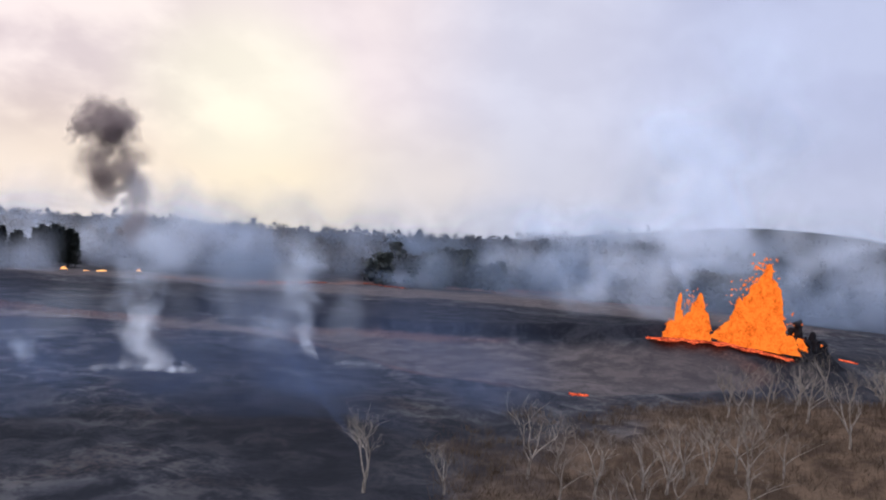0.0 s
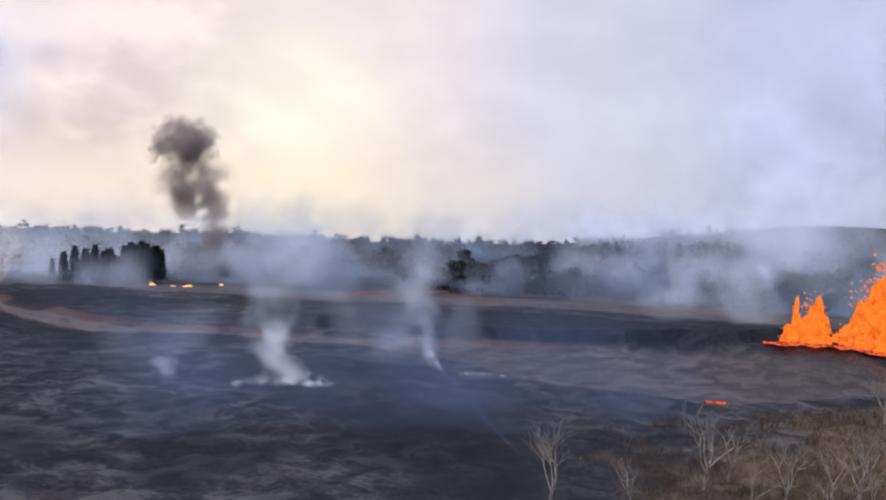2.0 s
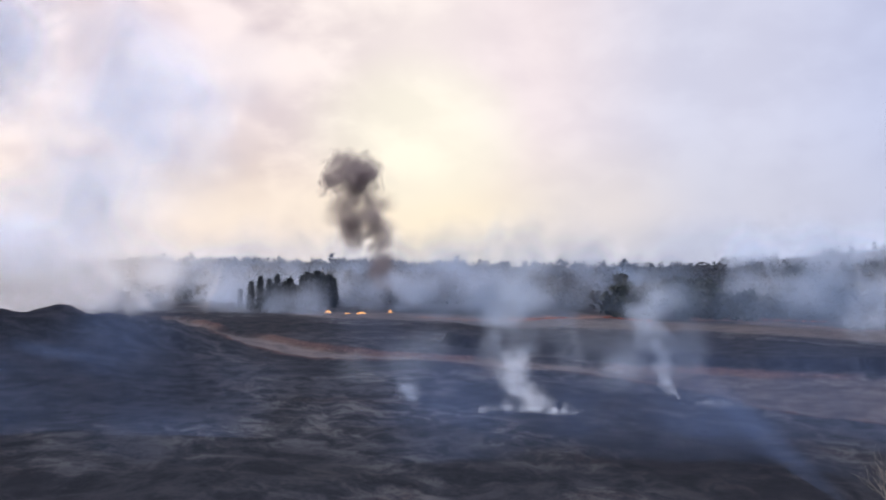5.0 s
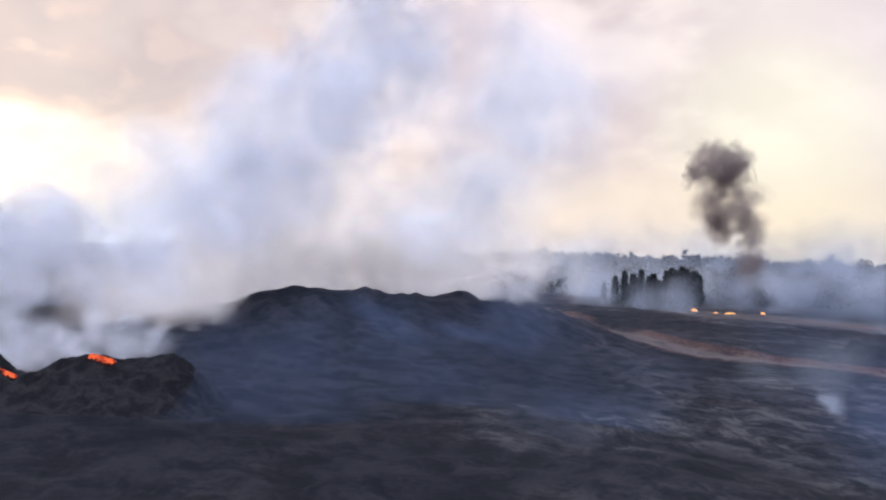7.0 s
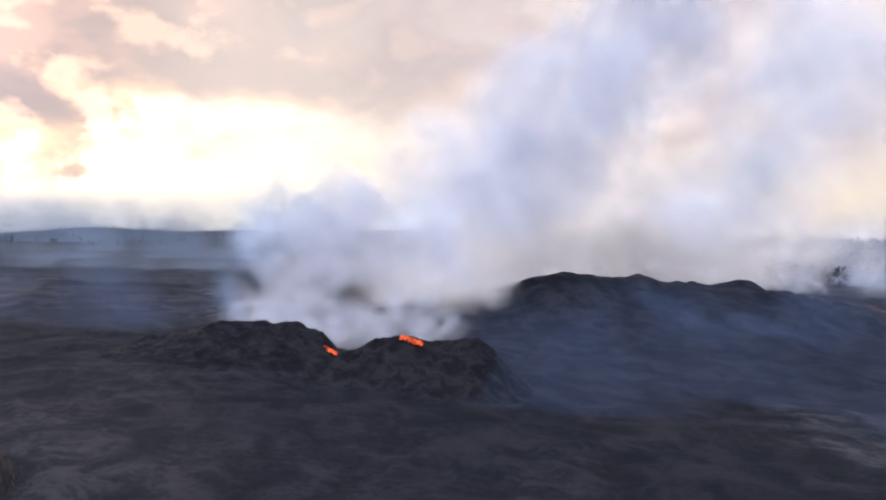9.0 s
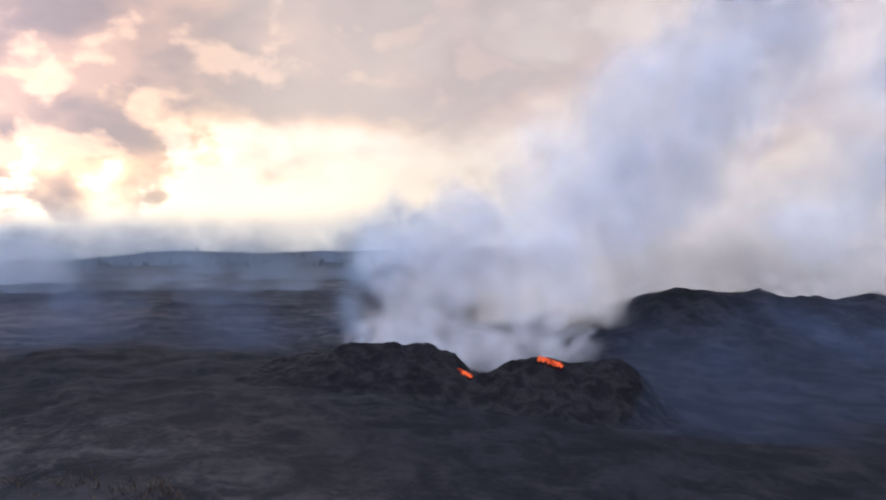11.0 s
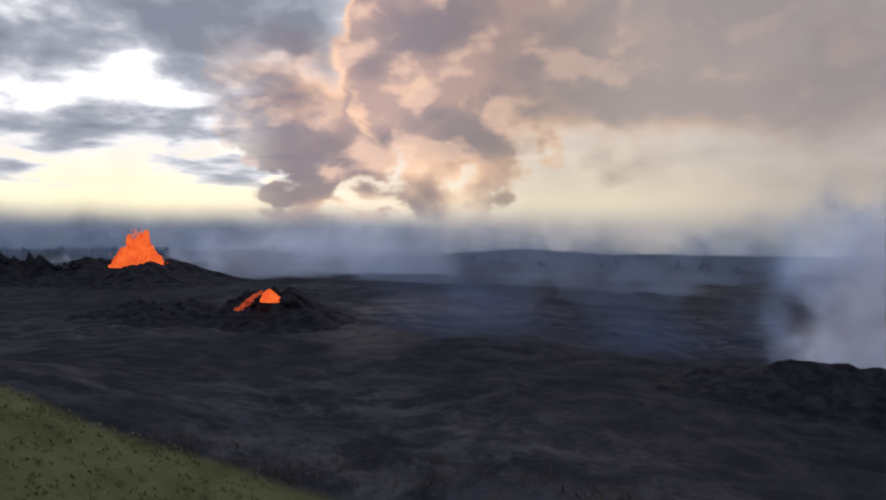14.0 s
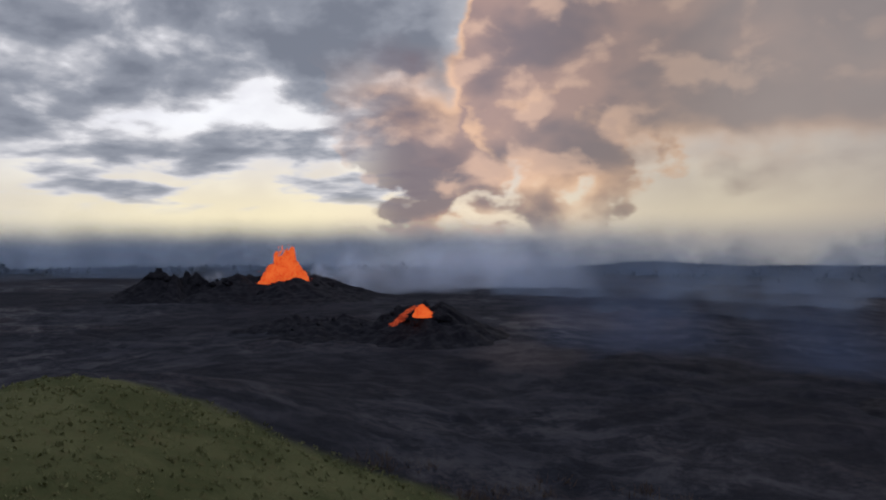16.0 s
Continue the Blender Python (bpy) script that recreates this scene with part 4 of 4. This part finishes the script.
def grow(verts, faces, rng, a, d, length, r, depth):
    """A crooked branch with forks."""
    steps = 3
    for i in range(steps):
        d = (d + Vector((rng.gauss(0, 0.16), rng.gauss(0, 0.16), rng.gauss(0.04, 0.10)))).normalized()
        b = a + d * length / steps
        tube(verts, faces, a, b, r, r * 0.8, 5 if depth > 1 else 4)
        a, r = b, r * 0.8
        if depth and (i > 0 or depth < 3):
            for _ in range(rng.choice((1, 2))):
                side = Vector((rng.gauss(0, 1), rng.gauss(0, 1), rng.uniform(-0.1, 0.6))).normalized()
                grow(verts, faces, rng, a, (d * 0.75 + side * 0.75).normalized(), length * rng.uniform(0.45, 0.68), r * 0.62, depth - 1)


def bare_tree(seed, height, forks):
    rng = random.Random(seed)
    ob = new("bare_tree", None)
    tagged(ob, "leafless pale-barked tree with forked branches on burnt ground", "tree", "bare trees on the burnt slope")
    verts, faces = [], []
    a, d, r = Vector((0, 0, -0.6)), Vector((rng.gauss(0, 0.08), rng.gauss(0, 0.08), 1)).normalized(), height * 0.026
    trunk_h = height * rng.uniform(0.30, 0.45)
    for i in range(5):
        b = a + d * trunk_h / 5
        tube(verts, faces, a, b, r, r * 0.92, 7)
        a, r = b, r * 0.92
        d = (d + Vector((rng.gauss(0, 0.08), rng.gauss(0, 0.08), 0))).normalized()
    part("trunk", mesh_of("trunk", verts, faces, M_BARK), ob)
    for i in range(forks):
        w = 2 * math.pi * (i + rng.random() * 0.6) / forks
        out = Vector((math.cos(w), math.sin(w), 0)) * rng.uniform(0.35, 0.8)
        verts, faces = [], []
        grow(verts, faces, rng, a - d * rng.uniform(0, 0.35) * trunk_h, (out + Vector((0, 0, 1))).normalized(), height * rng.uniform(0.42, 0.62), r * 0.75, 3)
        part("limb", mesh_of("limb", verts, faces, M_BARK), ob)
    return ob


def needle_crown(rng, height, width, clumps):
    verts, faces = [], []
    for _ in range(clumps):
        t = rng.random() ** 0.85
        z = height * (0.10 + 0.90 * t)
        r = width * (1 - t) ** 0.5 * rng.uniform(0.2, 1.05) + 0.15
        w = rng.uniform(0, 2 * math.pi)
        p = Vector((math.cos(w) * r, math.sin(w) * r, z))
        for _ in range(2):
            s = rng.uniform(0.5, 1.15)
            d = Vector((math.cos(w) + rng.gauss(0, 0.5), math.sin(w) + rng.gauss(0, 0.5), rng.uniform(0.1, 1.0))).normalized()
            q = d.cross(Vector((rng.gauss(0, 1), rng.gauss(0, 1), rng.gauss(0, 1)))).normalized()
            k = len(verts)
            verts += [p - q * s * 0.45, p + d * s * 0.9 - q * 0.1 * s, p + d * s * 1.5, p + q * s * 0.45]
            faces.append((k, k + 1, k + 2, k + 3))
    return verts, faces


def conifer(seed, height):
    rng = random.Random(seed)
    ob = new("conifer_tree", None)
    tagged(ob, "tall narrow dark conifer standing in a row", "tree", "row of conifers")
    verts, faces = [], []
    for i in range(6):
        a, b = Vector((0, 0, -0.8 + height * i / 6)), Vector((0, 0, -0.8 + height * (i + 1) / 6))
        tube(verts, faces, a, b, 0.35 * (1 - i / 7), 0.35 * (1 - (i + 1) / 7), 6)
    part("trunk", mesh_of("trunk", verts, faces, M_TRUNK), ob)
    part("crown", mesh_of("crown", *needle_crown(rng, height, height * 0.145, 1100), M_LEAF), ob)
    return ob


rng = random.Random(11)
kinds = [bare_tree(30 + i, h, f) for i, (h, f) in enumerate(((11, 4), (9, 5), (8, 4), (12, 3), (7, 5)))]
spots = [(18.9, 110, 0, 12.5), (45.5, 120, 1, 12), (31, 111, 2, 8), (51, 124, 4, 9), (62, 112, 1, 9), (70, 116, 2, 9), (78, 110, 3, 10)]
while len(spots) < 95:
    x, y = rng.uniform(36, 190), rng.uniform(98, 205)
    if y < 96 + (x - 30) * 0.9 and all(math.hypot(x - p[0], y - p[1]) > 3.6 for p in spots):
        spots.append((x, y, rng.randrange(5), rng.uniform(6.5, 11.5)))
base_h = (11, 9, 8, 12, 7)
for n, (x, y, i, h) in enumerate(spots):
    m = pose(x, y, ground_at(x, y), rng.uniform(-5, 5), rng.uniform(-5, 5), rng.uniform(0, 360)) @ Matrix.Scale(h / base_h[i], 4)
    first = next((j for j, p in enumerate(spots) if p[2] == i), None) == n
    if first:
        kinds[i].matrix_world = m
    else:
        made = copy_thing(kinds[i], Matrix())
        made.matrix_world = m

kinds = [conifer(60 + i, h) for i, h in enumerate((24, 21, 26, 19))]
row = [(-237, 470, 15), (-226, 462, 20), (-222, 468, 24), (-219, 476, 22), (-216, 482, 25), (-213, 488, 21), (-211, 494, 23), (-207, 497, 18),
       (-206, 503, 25), (-204, 508, 27), (-202, 513, 26), (-200, 518, 28), (-198, 523, 27), (-195, 527, 25), (-194, 532, 22), (-217, 470, 20), (-209, 485, 23), (-203, 500, 24), (-214, 478, 17), (-207, 491, 19), (-201, 506, 25), (-197, 517, 26), (-199, 512, 23), (-193, 525, 26), (-191, 530, 24)]
for n, (x, y, h) in enumerate(row):
    i = n % 4
    m = pose(x, y, ground_at(x, y), 0, 0, rng.uniform(0, 360)) @ Matrix.Scale(h / (24, 21, 26, 19)[i], 4)
    if n < 4:
        kinds[i].matrix_world = m
    else:
        copy_thing(kinds[i], Matrix()).matrix_world = m


# ---------------------------------------------------------------- woods, brush and grass
def leaf_clumps(verts, faces, rng, x, y, z, h, w, count, size):
    for _ in range(count):
        a, t = rng.uniform(0, 6.283), rng.random()
        r = w * math.sqrt(rng.random()) * (0.45 + 0.55 * math.sin(math.pi * min(1, 0.25 + t * 0.8)))
        p = Vector((x + math.cos(a) * r, y + math.sin(a) * r, z + h * (0.08 + 0.92 * t)))
        d = Vector((rng.gauss(0, 1), rng.gauss(0, 1), rng.gauss(0.3, 0.7))).normalized()
        q = d.cross(Vector((rng.gauss(0, 1), rng.gauss(0, 1), rng.gauss(0, 1)))).normalized()
        s = size * rng.uniform(0.5, 1.3)
        k = len(verts)
        verts += [p - d * s, p + q * s * 0.6, p + d * s, p - q * s * 0.6]
        faces.append((k, k + 1, k + 2, k + 3))


def woods(name, label, seed, count, yaw, dist, height, leaves=34, mat=None):
    rng = random.Random(seed)
    verts, faces = [], []
    for _ in range(count):
        a, d = radians(rng.uniform(*yaw)), math.sqrt(rng.uniform(dist[0] ** 2, dist[1] ** 2))
        x, y = -20 - math.sin(a) * d, math.cos(a) * d
        if noise.noise(Vector((x * 0.013, y * 0.013, seed))) < -0.05:
            continue
        h = rng.uniform(*height) * (1.5 if rng.random() < 0.04 else 1)
        leaf_clumps(verts, faces, rng, x, y, ground_at(x, y) - 1, h, h * rng.uniform(0.28, 0.5), leaves, h * 0.17)
    return tagged(new(name, mesh_of(name, verts, faces, mat or M_LEAF)), label, "woods", kind="stuff")


woods("far_woods", "brownish dark woodland on the far slope", 1, 2600, (-14, 32), (640, 1350), (11, 18), 30, M_WOODS)
woods("far_woods", "dark hazy woodland on a far hill", 7, 900, (-38, -10), (800, 1700), (9, 17), 30)
woods("burnt_woods", "dark smoky trees behind the lava field", 2, 420, (-36, -2), (590, 740), (13, 27), 60)
woods("far_woods", "low dark trees on a far lava plain", 3, 1500, (46, 124), (720, 1700), (3, 9), 24)
woods("far_woods", "dark woodland behind a conifer row", 4, 420, (4, 30), (680, 860), (10, 19), 50, M_WOODS)


def blades(name, label, mat, seed, count, where, size, per, wide):
    rng = random.Random(seed)
    verts, faces = [], []
    for _ in range(count):
        x, y = where(rng)
        if x is None:
            continue
        z = ground_at(x, y) - 0.1
        for _ in range(per):
            h = size * rng.uniform(0.4, 1.2)
            d = Vector((rng.gauss(0, 0.55), rng.gauss(0, 0.55), 1)).normalized() * h
            q = Vector((rng.gauss(0, 1), rng.gauss(0, 1), 0)).normalized() * wide * rng.uniform(0.5, 1.2)
            p = Vector((x + rng.gauss(0, 0.3) * size, y + rng.gauss(0, 0.3) * size, z))
            k = len(verts)
            verts += [p - q, p + q, p + d * 0.6 + q * 0.7, p + d]
            faces.append((k, k + 1, k + 2, k + 3))
    return tagged(new(name, mesh_of(name, verts, faces, mat)), label, "vegetation", kind="stuff")


def on_slope(r):
    x, y = r.uniform(25, 230), r.uniform(85, 225)
    inside = math.hypot((x - HILL[0] + 12) / 95, (y - HILL[1] + 15) / 62)
    return (x, y) if inside + fbm(x, y, 18, 3) * 0.5 < 0.95 else (None, None)


def on_green(r):
    x, y = r.uniform(-172, -128), r.uniform(-136, -20)
    return (x, y) if math.hypot((x - GREEN[0]) / 20.3, (y - GREEN[1]) / 55.3) + fbm(x, y, 6, 3) * 0.12 < 1.0 else (None, None)


blades("dry_brush", "brown leafless brush covering a burnt slope", M_TWIG, 5, 7000, on_slope, 2.4, 8, 0.06)
blades("green_scrub", "olive green fern scrub on a small hill", M_GRASS, 6, 4000, on_green, 0.5, 5, 0.16)


def on_green_foot(r):
    a, q = r.uniform(-0.3, 2.6), r.uniform(0.98, 1.5)
    x, y = GREEN[0] + math.cos(a) * 20.3 * q, GREEN[1] + math.sin(a) * 55.3 * q
    return (x, y) if fbm(x, y, 7, 3) > 0.02 else (None, None)


blades("dry_brush", "thin brown shrubs at the foot of a green hill", M_TWIG, 8, 700, on_green_foot, 1.5, 9, 0.05)


# ---------------------------------------------------------------- wildfires by the conifers
def flames(label, x, y, r, h, seed):
    ob = new("wildfire")
    ob.matrix_world = pose(x, y, ground_at(x, y) - 0.3, 0, 0, 20)
    lava_jets(ob, M_FIRE, r, h, seed, 16, -0.1, 40, 0.5, ("flame", "sparks"), 0.45)
    return tagged(ob, label, "fire", "wildfires by the conifers")


flames("yellow brush fire beside dark conifers", -185, 498, 2.6, 2.4, 31)
flames("bright yellow brush fire on open ground", -163, 503, 4.6, 1.5, 32)
flames("small orange brush fire on open ground", -172, 500, 2.6, 1.0, 33)
flames("small orange brush fire beside burnt woods", -150, 535, 2.2, 1.9, 34)
